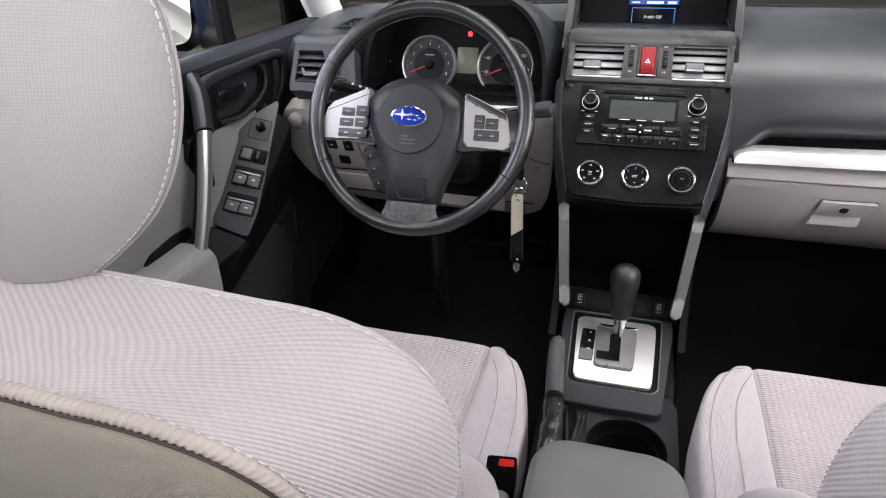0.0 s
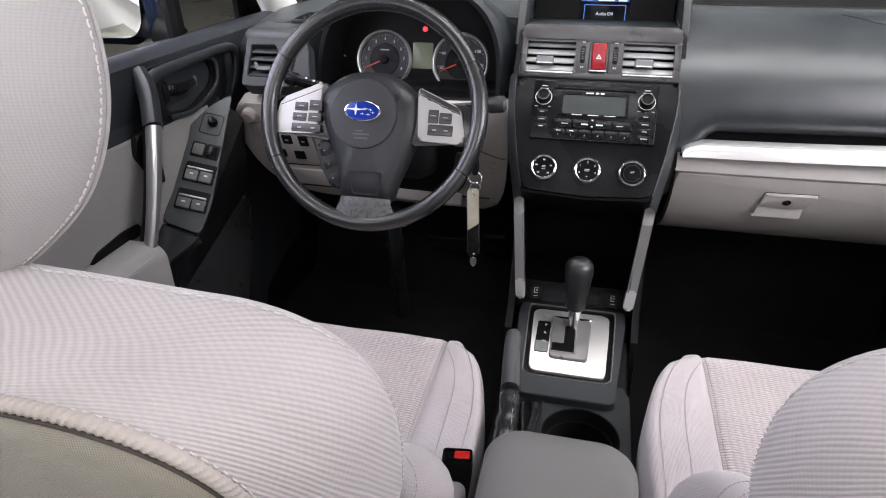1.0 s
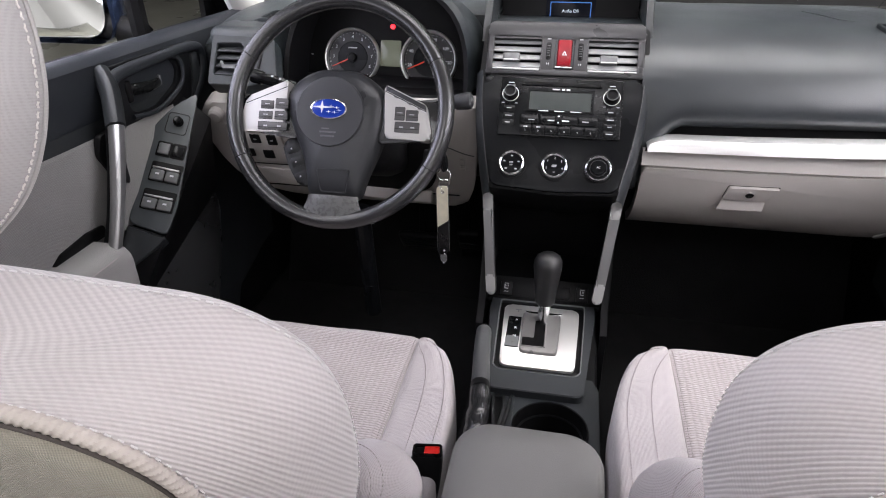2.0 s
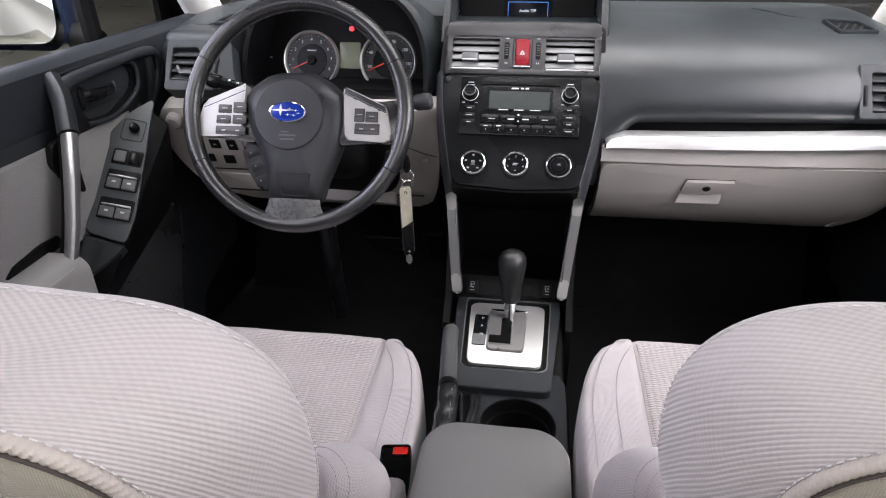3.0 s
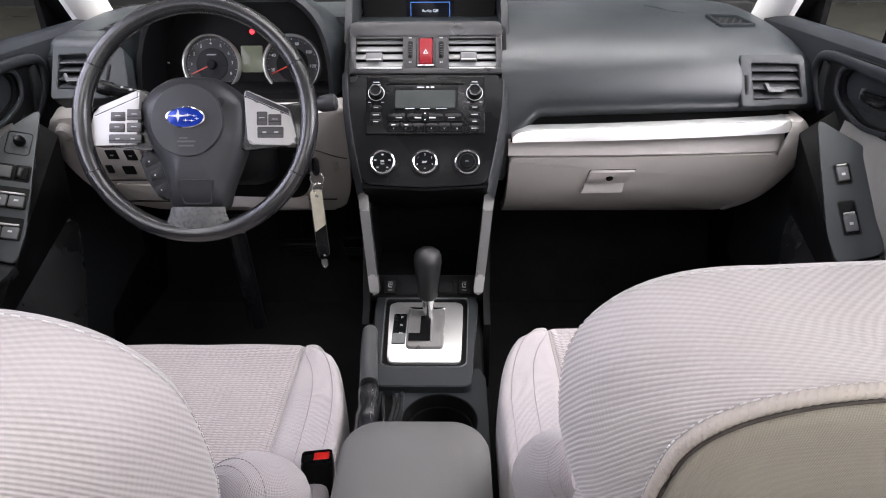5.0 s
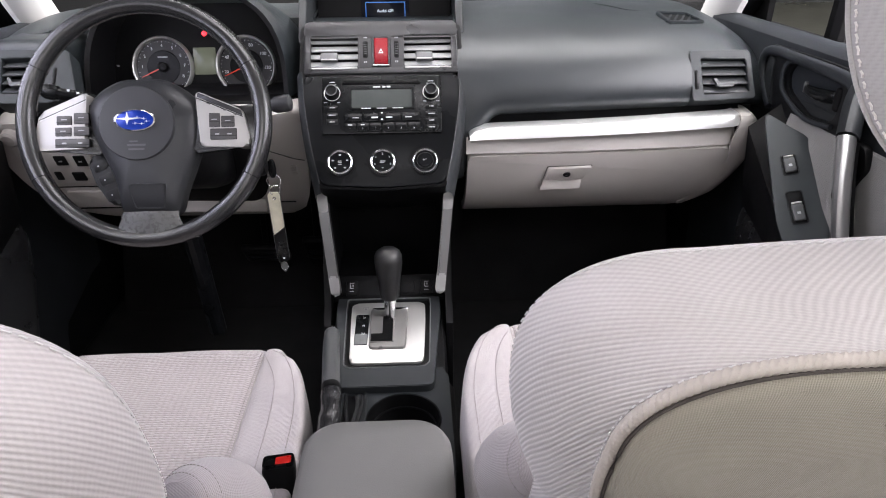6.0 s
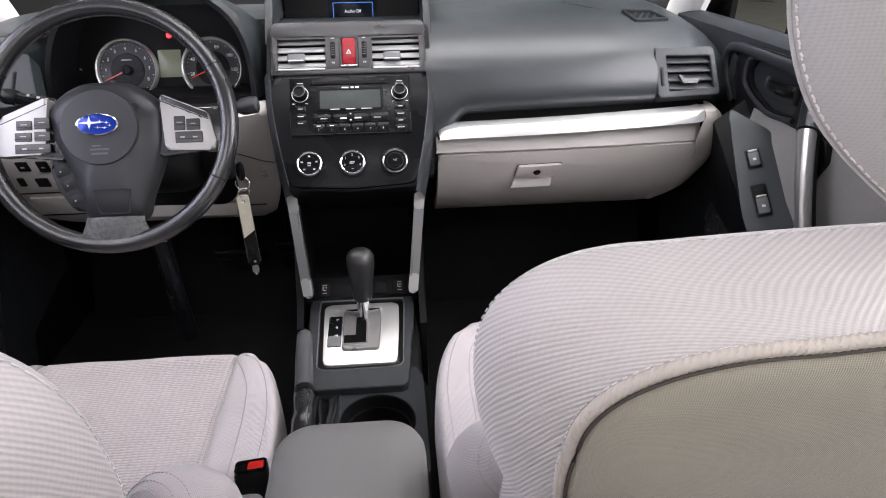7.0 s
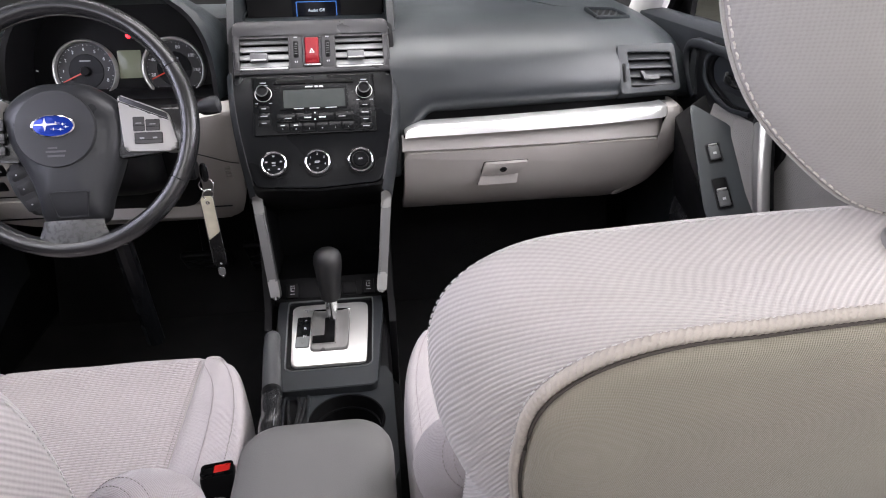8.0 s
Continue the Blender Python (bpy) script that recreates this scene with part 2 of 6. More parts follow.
def rbox(x0, x1, y0, y1, z0, z1, r=0.003, seg=2, bm=None, turn=None):
    """A box with rounded edges."""
    own = bmesh.new()
    bmesh.ops.create_cube(own, size=1)
    for v in own.verts:
        v.co = Vector(((x0 + x1) / 2 + v.co.x * (x1 - x0), (y0 + y1) / 2 + v.co.y * (y1 - y0), (z0 + z1) / 2 + v.co.z * (z1 - z0)))
    r = min(r, 0.49 * min(x1 - x0, y1 - y0, z1 - z0))
    if r > 0:
        bmesh.ops.bevel(own, geom=own.edges[:] + own.verts[:], offset=r, segments=seg, profile=0.5, affect="EDGES")
    if turn is not None:
        own.transform(turn)
    return join(bm, own)


def join(bm, other):
    if bm is None:
        return other
    tmp = bpy.data.meshes.new("tmp")
    other.to_mesh(tmp)
    other.free()
    bm.from_mesh(tmp)
    bpy.data.meshes.remove(tmp)
    return bm


def prism(outline, z0, z1, r=0.002, seg=2, bm=None, turn=None):
    """A flat outline in x, y, raised from z0 to z1, its upper rim rounded."""
    own = bmesh.new()
    lo = [own.verts.new((x, y, z0)) for x, y in outline]
    hi = [own.verts.new((x, y, z1)) for x, y in outline]
    n = len(outline)
    area = sum(outline[i][0] * outline[(i + 1) % n][1] - outline[(i + 1) % n][0] * outline[i][1] for i in range(n))
    top = own.faces.new(hi if area > 0 else hi[::-1])
    own.faces.new(lo[::-1] if area > 0 else lo)
    for i in range(n):
        q = [lo[i], lo[(i + 1) % n], hi[(i + 1) % n], hi[i]]
        own.faces.new(q if area > 0 else q[::-1])
    if r > 0:
        bmesh.ops.bevel(own, geom=list(top.edges), offset=r, segments=seg, profile=0.5, affect="EDGES")
    if turn is not None:
        own.transform(turn)
    return join(bm, own)


def frame_ring(outline, hole, z0, z1, bm=None):
    """A frame between two outlines of the same number of points."""
    own = bmesh.new()
    n = len(outline)
    rows = [[own.verts.new((x, y, z)) for x, y in o] for o, z in ((outline, z0), (outline, z1), (hole, z1), (hole, z0))]
    for a in range(4):
        for i in range(n):
            own.faces.new((rows[a][i], rows[a][(i + 1) % n], rows[(a + 1) % 4][(i + 1) % n], rows[(a + 1) % 4][i]))
    bmesh.ops.recalc_face_normals(own, faces=own.faces[:])
    bmesh.ops.bevel(own, geom=[e for e in own.edges if all(abs(v.co.z - z1) < 1e-6 for v in e.verts) and e.calc_face_angle(0) > 1.0], offset=min(0.0012, abs(z1 - z0) * 0.3), segments=2, affect="EDGES")
    return join(bm, own)


def round_rect(x0, x1, y0, y1, r, seg=5):
    pts = []
    for cx, cy, a in ((x1 - r, y1 - r, 0), (x0 + r, y1 - r, 90), (x0 + r, y0 + r, 180), (x1 - r, y0 + r, 270)):
        for i in range(seg + 1):
            b = radians(a + 90 * i / seg)
            pts.append((cx + r * math.cos(b), cy + r * math.sin(b)))
    return pts


def soften(pts, r, seg=4):
    """A polygon whose corners are rounded by r."""
    out, n = [], len(pts)
    for i in range(n):
        p0, p, p1 = (Vector(pts[(i + k) % n]) for k in (-1, 0, 1))
        a, b = p0 - p, p1 - p
        k = min(r, a.length * 0.45, b.length * 0.45)
        s, e = p + a.normalized() * k, p + b.normalized() * k
        for j in range(seg + 1):
            f = j / seg
            out.append(tuple((s * (1 - f) + p * f) * (1 - f) + (p * (1 - f) + e * f) * f))
    return out


def ellipse(cx, cy, rx, ry, n=32):
    return [(cx + rx * math.cos(2 * math.pi * i / n), cy + ry * math.sin(2 * math.pi * i / n)) for i in range(n)]


def loft(rings, closed=True, cap0=False, cap1=False, bm=None, uv_scale=1.0, planar=False):
    """A skin over rings of the same number of points, with a map in metres: along the ring, and from ring to ring."""
    own = bmesh.new()
    lay = own.loops.layers.uv.new("UVMap")
    n = len(rings[0])
    vs = [[own.verts.new(p) for p in r] for r in rings]
    cols = n if closed else n - 1
    mid = rings[len(rings) // 2]
    us = [0.0]
    for i in range(n):
        us.append(us[-1] + (Vector(mid[(i + 1) % n]) - Vector(mid[i])).length)
    vv = [0.0]
    for a in range(len(rings) - 1):
        vv.append(vv[-1] + sum((Vector(rings[a + 1][i]) - Vector(rings[a][i])).length for i in range(n)) / n)
    for a in range(len(rings) - 1):
        for i in range(cols):
            j = (i + 1) % n
            try:
                f = own.faces.new((vs[a][i], vs[a][j], vs[a + 1][j], vs[a + 1][i]))
            except ValueError:
                continue
            for l, (u, v) in zip(f.loops, ((us[i], vv[a]), (us[i + 1], vv[a]), (us[i + 1], vv[a + 1]), (us[i], vv[a + 1]))):
                l[lay].uv = (l.vert.co.x, l.vert.co.z) if planar else (u * uv_scale, v * uv_scale)
    for flag, ring in ((cap0, vs[0]), (cap1, vs[-1])):
        if flag:
            f = own.faces.new(ring)
            c = f.calc_center_median()
            for l in f.loops:
                l[lay].uv = (l.vert.co.x, l.vert.co.z)
    bmesh.ops.recalc_face_normals(own, faces=own.faces[:])
    return join(bm, own)


def smooth_path(pts, n=8, closed=False):
    """A glide through the points (Catmull-Rom)."""
    p = [Vector(q) for q in pts]
    k = len(p)
    out = []
    for i in range(k if closed else k - 1):
        a, b, c, d = (p[(i + j) % k] if closed else p[max(0, min(k - 1, i + j))] for j in (-1, 0, 1, 2))
        for s in range(n):
            f = s / n
            out.append(0.5 * (2 * b + (c - a) * f + (2 * a - 5 * b + 4 * c - d) * f * f + (3 * b - a - 3 * c + d) * f ** 3))
    if not closed:
        out.append(p[-1])
    return out


def tube(pts, radius, seg=10, closed=False, bm=None, flat=1.0, up=(0, 0, 1)):
    """A round bar along a path; radius may be a list."""
    p = [Vector(q) for q in pts]
    n = len(p)
    rings = []
    for i in range(n):
        d = (p[(i + 1) % n] - p[i - 1]) if closed else (p[min(n - 1, i + 1)] - p[max(0, i - 1)])
        d.normalize()
        u = Vector(up)
        s = d.cross(u)
        if s.length < 1e-4:
            s = d.cross(Vector((1, 0, 0)))
        s.normalize()
        w = s.cross(d)
        r = radius[i] if isinstance(radius, (list, tuple)) else radius
        rings.append([p[i] + s * (r * math.cos(2 * math.pi * k / seg)) + w * (r * flat * math.sin(2 * math.pi * k / seg)) for k in range(seg)])
    if closed:
        rings.append(rings[0])
        out = loft(rings, True, False, False)
        bmesh.ops.remove_doubles(out, verts=out.verts[:], dist=1e-6)
        bmesh.ops.recalc_face_normals(out, faces=out.faces[:])
        return join(bm, out)
    return loft(rings, True, True, True, bm)


def cord(pts, r, pitch, seg=18, depth=0.42):
    """A twisted cord along a path."""
    p = [Vector(q) for q in pts]
    run = [p[0]]
    for a, b in zip(p, p[1:]):
        k = max(1, int((b - a).length / (pitch / 8)))
        run += [a.lerp(b, (i + 1) / k) for i in range(k)]
    rings, s = [], 0.0
    for i, q in enumerate(run):
        d = (run[min(len(run) - 1, i + 1)] - run[max(0, i - 1)]).normalized()
        if i:
            s += (q - run[i - 1]).length
        side = d.cross(Vector((0, 1, 0))).normalized()
        w = side.cross(d)
        ring = []
        for k in range(seg):
            a = 2 * math.pi * k / seg
            rr = r * (1 + depth * (abs(math.cos(2 * a - math.pi * s / pitch)) - 0.6))
            ring.append(q + side * rr * math.cos(a) + w * rr * math.sin(a))
        rings.append(ring)
    return loft(rings, True, True, True)


def lathe(profile, seg=32, bm=None, turn=None):
    """A turned form round z: (radius, height) from the bottom up."""
    own = loft([[(r * math.cos(2 * math.pi * k / seg), r * math.sin(2 * math.pi * k / seg), z) for k in range(seg)] for r, z in profile], True)
    if turn is not None:
        own.transform(turn)
    return join(bm, own)


def stitches(path, length=0.005, gap=0.003, r=0.0006, out=None):
    """A row of short threads along a path."""
    bm = bmesh.new()
    p = [Vector(q) for q in path]
    run, need, a = 0.0, 0.0, None
    seg = []
    for i in range(len(p) - 1):
        d = (p[i + 1] - p[i]).length
        s = 0.0
        while s < d:
            q = p[i].lerp(p[i + 1], s / d)
            seg.append(q)
            s += 0.001
    k = int(round((length + gap) / 0.001))
    for i in range(0, len(seg) - k, k):
        e = seg[i + int(length / 0.001)]
        tube([seg[i], seg[i].lerp(e, 0.5) + (out or Vector((0, 0, 0.0004))), e], r, 5, False, bm)
    return bm


def words(name, text, size, mat, parent, x, y, z, align="CENTER"):
    """Raised lettering in the built-in font, on the surface of its parent."""
    cu = bpy.data.curves.new(name, "FONT")
    cu.body, cu.size, cu.align_x, cu.align_y, cu.extrude = text, size, align, "CENTER", 0.00008
    tmp = new(name, cu)
    bpy.context.view_layer.update()
    me = bpy.data.meshes.new_from_object(tmp.evaluated_get(bpy.context.evaluated_depsgraph_get()))
    bpy.data.objects.remove(tmp)
    bpy.data.curves.remove(cu)
    me.materials.clear()
    me.materials.append(mat)
    ob = new(name, me)
    ob.parent = parent
    ob.matrix_basis = pose(x, y, z)
    return ob


def bars(name, rects, z, mat, parent, h=0.0002, m=None):
    """Plain printed bars: (x, y, width, height)."""
    for x, y, w, t in rects:
        part(name, rbox(x - w / 2, x + w / 2, y - t / 2, y + t / 2, z - h, z + h, 0), mat, parent, m=m)


def steps(a, b, n):
    return [a + (b - a) * i / n for i in range(n + 1)]


# ---- the hall round the car ----
def slab(name, x0, x1, y0, y1, z0, z1, mat, r=0.0, label="", kind="structure", category=""):
    return tagged(part(name, rbox(x0, x1, y0, y1, z0, z1, r), mat), label, category, kind=kind)


slab("ground", -9, 9, -9, 9, -0.2, 0.0, HALLFLOOR, 0, "polished grey concrete floor of a car hall")
# north wall and ceiling are unseen; darkened to dim reflections on the dash pad
slab("wall_north", -9, 9, 9, 9.2, 0.002, 4.5, DARKWALL, 0, "unseen wall ahead, made dark so the dash pad reflects less")
slab("wall_south", -9, 9, -9.2, -9, 0.002, 4.5, HALLWALL, 0, "white painted wall of the hall")
slab("wall_west", -9.2, -9, -8.99, 8.99, 0.002, 4.5, HALLWALL, 0, "white painted wall of the hall")
slab("wall_east", 9, 9.2, -8.99, 8.99, 0.002, 4.5, HALLWALL, 0, "white painted wall of the hall")
slab("ceiling", -9.2, 9.2, -9.2, 9.2, 4.51, 4.7, DARKWALL, 0, "unseen ceiling, made dark so the dash pad reflects less")


# ---- body shell of the car ----
def shell():
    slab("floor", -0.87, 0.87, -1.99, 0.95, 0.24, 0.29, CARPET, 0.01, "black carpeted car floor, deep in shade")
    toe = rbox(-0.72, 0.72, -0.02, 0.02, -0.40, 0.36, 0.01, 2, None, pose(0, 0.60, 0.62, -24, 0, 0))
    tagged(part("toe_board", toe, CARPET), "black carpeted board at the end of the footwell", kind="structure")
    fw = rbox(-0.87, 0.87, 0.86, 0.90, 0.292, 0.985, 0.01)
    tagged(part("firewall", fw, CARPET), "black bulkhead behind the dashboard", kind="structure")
    for s, name in ((-1, "kick_panel_left"), (1, "kick_panel_right")):
        kp = rbox(min(s * 0.735, s * 0.82), max(s * 0.735, s * 0.82), 0.20, 0.85, 0.292, 0.93, 0.02, 3)
        tagged(part(name, kp, BLACK), "black panel at the side of the footwell", kind="structure")
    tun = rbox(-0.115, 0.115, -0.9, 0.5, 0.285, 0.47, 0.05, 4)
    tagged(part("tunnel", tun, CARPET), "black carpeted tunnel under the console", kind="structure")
    roof = loft([[(x, y, 1.505 + 0.035 * (1 - (x / 0.62) ** 2) * (1 - ((y + 0.92) / 1.1) ** 4)) for x in steps(-0.62, 0.62, 12)] for y in steps(-1.95, 0.12, 12)], False)
    bmesh.ops.solidify(roof, geom=roof.faces[:], thickness=-0.03)
    tagged(part("roof", roof, HEADLINER), "pale cloth roof lining", kind="structure")
    # windscreen, leaning back over the dashboard
    ws = loft([[(x, 0.86 - 0.10 * (x / 0.7) ** 2 - 0.78 * k, 1.0 + 0.52 * k - 0.02 * (x / 0.7) ** 2) for x in steps(-0.70 + 0.08 * k, 0.70 - 0.08 * k, 12)] for k in steps(0, 1, 6)], False)
    bmesh.ops.solidify(ws, geom=ws.faces[:], thickness=0.004)
    w = part("windscreen", ws, CLEAR)
    w.visible_shadow = False
    tagged(w, "clear curved windscreen glass", kind="structure")
    for s, name in ((-1, "pillar_left"), (1, "pillar_right")):
        path = smooth_path([(s * 0.735, 0.50, 0.95), (s * 0.70, 0.30, 1.15), (s * 0.635, 0.08, 1.36), (s * 0.60, -0.08, 1.52)], 6)
        tagged(part(name, tube(path, 0.055, 14, False, None, 0.6, (s, 0, 0)), PILLAR), "pale grey plastic trim of the windscreen pillar", kind="structure")
        b = smooth_path([(s * 0.74, -0.62, 0.30), (s * 0.745, -0.63, 0.9), (s * 0.71, -0.68, 1.2), (s * 0.62, -0.72, 1.52)], 6)
        tagged(part("door_pillar", tube(b, 0.05, 12, False, None, 0.8, (s, 0, 0)), STONE), "pale grey trim of the pillar between the doors", kind="structure")
        c = smooth_path([(s * 0.745, -1.75, 0.85), (s * 0.72, -1.85, 1.2), (s * 0.62, -1.9, 1.52)], 6)
        tagged(part("rear_pillar", tube(c, 0.08, 12, False, None, 0.8, (s, 0, 0)), STONE), "pale grey trim of the rear pillar", kind="structure")
        rail = smooth_path([(s * 0.61, 0.10, 1.50), (s * 0.635, -0.5, 1.52), (s * 0.635, -1.2, 1.52), (s * 0.60, -1.93, 1.50)], 6)
        tagged(part("roof_rail", tube(rail, 0.035, 10), HEADLINER), "pale cloth edge of the roof lining", kind="structure")
        rd = loft([[(s * (0.70 + 0.02 * math.sin(6 * k)), y, 0.29 + 0.72 * k) for k in steps(0, 1, 8)] for y in steps(-1.9, -0.60, 10)], False)
        bmesh.ops.solidify(rd, geom=rd.faces[:], thickness=0.05 * s)
        tagged(part("rear_door", rd, CHARCOAL), "dark grey trim of the rear door", kind="structure")
    tail = loft([[(x, -1.92 - 0.05 * k, 0.29 + 1.2 * k) for x in steps(-0.74, 0.74, 8)] for k in steps(0, 0.62, 5)], False)
    bmesh.ops.solidify(tail, geom=tail.faces[:], thickness=0.04)
    tagged(part("tailgate", tail, CHARCOAL), "dark grey inner trim of the tailgate", kind="structure")


shell()


def rear_bench():
    ob = thing("rear_bench", pose(0, -1.45, 0.29), "pale grey cloth rear bench seat", "car seat")
    part("base", rbox(-0.60, 0.60, -0.20, 0.22, 0.002, 0.20, 0.03, 3), BLACK, ob)
    part("cushion", rbox(-0.62, 0.62, -0.22, 0.26, 0.17, 0.32, 0.06, 5), PLAINCLOTH, ob)
    part("backrest", rbox(-0.62, 0.62, -0.07, 0.07, 0.0, 0.62, 0.06, 5, None, pose(0, -0.26, 0.24, 18, 0, 0)), PLAINCLOTH, ob)


rear_bench()


# ---- dashboard ----
PAD = [(0.20, 0.884), (0.105, 0.896), (0.085, 0.906), (0.078, 0.922), (0.084, 0.948), (0.108, 0.982), (0.155, 1.010), (0.22, 1.028), (0.30, 1.038), (0.40, 1.040), (0.58, 1.025), (0.82, 0.985)]


def pad_profile(x):
    """The pad across the car: it draws back and down towards the doors."""
    k = max(0.0, (abs(x) - 0.60) / 0.10)
    back = 0.040 * min(1.0, max(0.0, (x - 0.534) / 0.008)) * min(1.0, max(0.0, (0.640 - x) / 0.008))
    drape = 0.115 * min(1.0, max(0.0, (0.205 - x) / 0.066)) ** 1.9 if x > 0 else 0
    out = []
    for q in smooth_path([(y, z, 0) for y, z in PAD], 4):
        y, z = q.x, q.y
        low = min(1.0, max(0.0, (0.965 - z) / 0.07))
        out.append((x, y + 0.05 * k * k + back * min(1, max(0, (0.984 - z) / 0.006)) - 0.012 * drape / 0.115 * low, z - (0.020 * k * k if x < 0 else 0.020 * k * k * low + 0.045 * k ** 1.2 * (1 - low)) + ((0.028 * (x - 0.32) - 0.005) * low if x > 0 else 0) - drape * low))
    return out


def dashboard():
    ob = thing("dashboard", None, "dark grey soft dashboard with pale grey lower panels", "dashboard")
    part("upper_pad", loft([pad_profile(x) for x in steps(0.130, 0.22, 20) + [0.24, 0.26] + steps(0.28, 0.52, 10) + [0.528, 0.534, 0.542] + steps(0.56, 0.62, 4) + [0.632, 0.640, 0.646] + steps(0.66, 0.71, 5)], False), PADSKIN, ob)
    # driver's side: the pad lies behind the instrument hood
    def low(x):
        return [(a, max(b, 0.27 - 0.10 * min(1, max(0, (-0.53 - x) / 0.10))), c) for a, b, c in pad_profile(x)]
    part("upper_pad", loft([low(x) for x in steps(-0.71, -0.128, 26)], False), PADSKIN, ob)
    part("corner_pad", rbox(-0.66, -0.538, 0.128, 0.28, 0.90, 1.022, 0.02, 4, None), PADSKIN, ob)
    part("upper_pad", loft([[(x, y, z) for y, z in ((0.40, 0.99), (0.41, 1.035), (0.47, 1.042), (0.60, 1.025), (0.82, 0.985))] for x in steps(-0.13, 0.13, 6)], False), PADSKIN, ob)
    seam = [(0.425, 0.36, 1.0410), (0.445, 0.325, 1.0405), (0.470, 0.290, 1.0375), (0.510, 0.275, 1.0350), (0.535, 0.268, 1.0340)]
    part("airbag_seam", tube(smooth_path(seam, 5), 0.0007, 6), CHARCOAL, ob, "faint seam of the airbag lid")
    # black strip put in for the shade between pad and trim
    part("gap_shade_strip", rbox(0.13, 0.66, 0.105, 0.14, 0.870, 0.905, 0.004), BLACK, ob)
    part("cowl", rbox(-0.70, 0.70, 0.16, 0.40, 0.74, 0.93, 0.03, 3), BLACK, ob)
    # passenger side: bright trim strip, pale band, glove box
    def trim_row(x):
        lo = 0.861 + 0.033 * (x - 0.15)
        hi = lo + 0.002 + (0.0125 + 0.004 * (x - 0.15)) * math.sqrt(max(0.0, 1 - (1 - min(1.0, (x - 0.1485) / 0.042)) ** 2))
        y = 0.052 - 0.010 * math.sin(math.pi * (x - 0.15) / 0.48) + 0.03 * max(0, (x - 0.60) / 0.035) ** 2
        return [(x, y + a, lo + (hi - lo) * f) for a, f in ((0.03, -0.02), (-0.001, 0.0), (-0.0045, 0.06), (-0.0035, 0.3), (-0.0020, 0.6), (0.0010, 0.90), (0.004, 0.98), (0.008, 1.0), (0.035, 1.03))]
    trim = loft([trim_row(x) for x in [0.149, 0.1498, 0.151, 0.153, 0.1555, 0.158, 0.161] + steps(0.165, 0.614, 36) + [0.6165]], False)
    bmesh.ops.solidify(trim, geom=trim.faces[:], thickness=-0.002)
    part("trim_strip", trim, SILVER, ob, "bright satin silver trim strip")
    band = loft([[(x, 0.056 + dy - 0.006 * math.sin(math.pi * (x - 0.14) / 0.5) + 0.03 * max(0.0, (x - 0.60) / 0.04) ** 2, (0.8303 + 0.014 * (x - 0.15)) * (1 - f) + (0.8588 + 0.033 * (x - 0.15)) * f) for dy, f in ((0.05, -0.02), (0.003, 0.0), (0.0, 0.08), (0.004, 0.5), (0.011, 0.92), (0.015, 0.98), (0.05, 0.99))] for x in steps(0.143, 0.619, 32)], False)
    part("fascia_band", band, STONE, ob, "pale grey fascia below the trim strip")
    part("trim_joint", loft([[(x, 0.0585 - 0.006 * math.sin(math.pi * (x - 0.14) / 0.5) + 0.03 * max(0.0, (x - 0.60) / 0.04) ** 2, z + 0.033 * (x - 0.15)) for z in (0.8565, 0.8630)] for x in steps(0.146, 0.606, 24)], False), BLACK, ob)
    # the fascia's far end, turning back beside the glove box
    inner = [(0.6175, 0.055, 0.889), (0.6170, 0.051, 0.882), (0.612, 0.050, 0.868), (0.607, 0.052, 0.840), (0.614, 0.070, 0.806), (0.592, 0.115, 0.733), (0.574, 0.156, 0.688)]
    outer = [(0.638, 0.064, 0.8910), (0.646, 0.066, 0.884), (0.653, 0.068, 0.872), (0.661, 0.078, 0.838), (0.655, 0.100, 0.785), (0.630, 0.142, 0.718), (0.598, 0.182, 0.686)]
    inner, outer = smooth_path(inner, 5), smooth_path(outer, 5)
    # its top folds back to the pad
    inner = [inner[0] + Vector((0, 0.035, 0.002)), inner[0] + Vector((0, 0.006, 0.0012))] + inner
    outer = [outer[0] + Vector((-0.004, 0.035, 0.002)), outer[0] + Vector((-0.002, 0.006, 0.0012))] + outer
    end = loft([[a.lerp(b, f) + Vector((0.003 * math.sin(math.pi * f), -0.007 * math.sin(math.pi * min(1, f * 1.1)), 0)) for f in steps(0, 1, 6)] + [b + Vector((0.004, 0.03, 0))] for a, b in zip(inner, outer)], False)
    bmesh.ops.solidify(end, geom=end.faces[:], thickness=-0.004)
    part("fascia_end", end, STONE, ob)
    lidm = basis((0, 0.058, 0.828), (0, -0.42, 0.907))
    lid = soften([(0.146, -0.001), (0.612, 0.008), (0.628, -0.024), (0.577, -0.206), (0.146, -0.224)], 0.012, 4)
    lid_mesh = prism(lid, -0.020, 0.002, 0.004, 3)
    for v in (-0.055, -0.070, -0.085, -0.100, -0.115, -0.130, -0.145, -0.160, -0.175, -0.190):
        bmesh.ops.bisect_plane(lid_mesh, geom=lid_mesh.verts[:] + lid_mesh.edges[:] + lid_mesh.faces[:], plane_co=(0, v, 0), plane_no=(0, 1, 0))
    for v in lid_mesh.verts:
        v.co.z -= 2.6 * max(0.0, -0.055 - v.co.y) ** 2
    door = part("glove_box_door", lid_mesh, STONE, ob, "pale grey glove box door", m=lidm)
    part("latch_gap", prism(soften([(0.290, -0.0280), (0.3722, -0.0260), (0.3590, -0.0570), (0.2860, -0.0585)], 0.004), 0.0015, 0.0026, 0), BLACK, door)
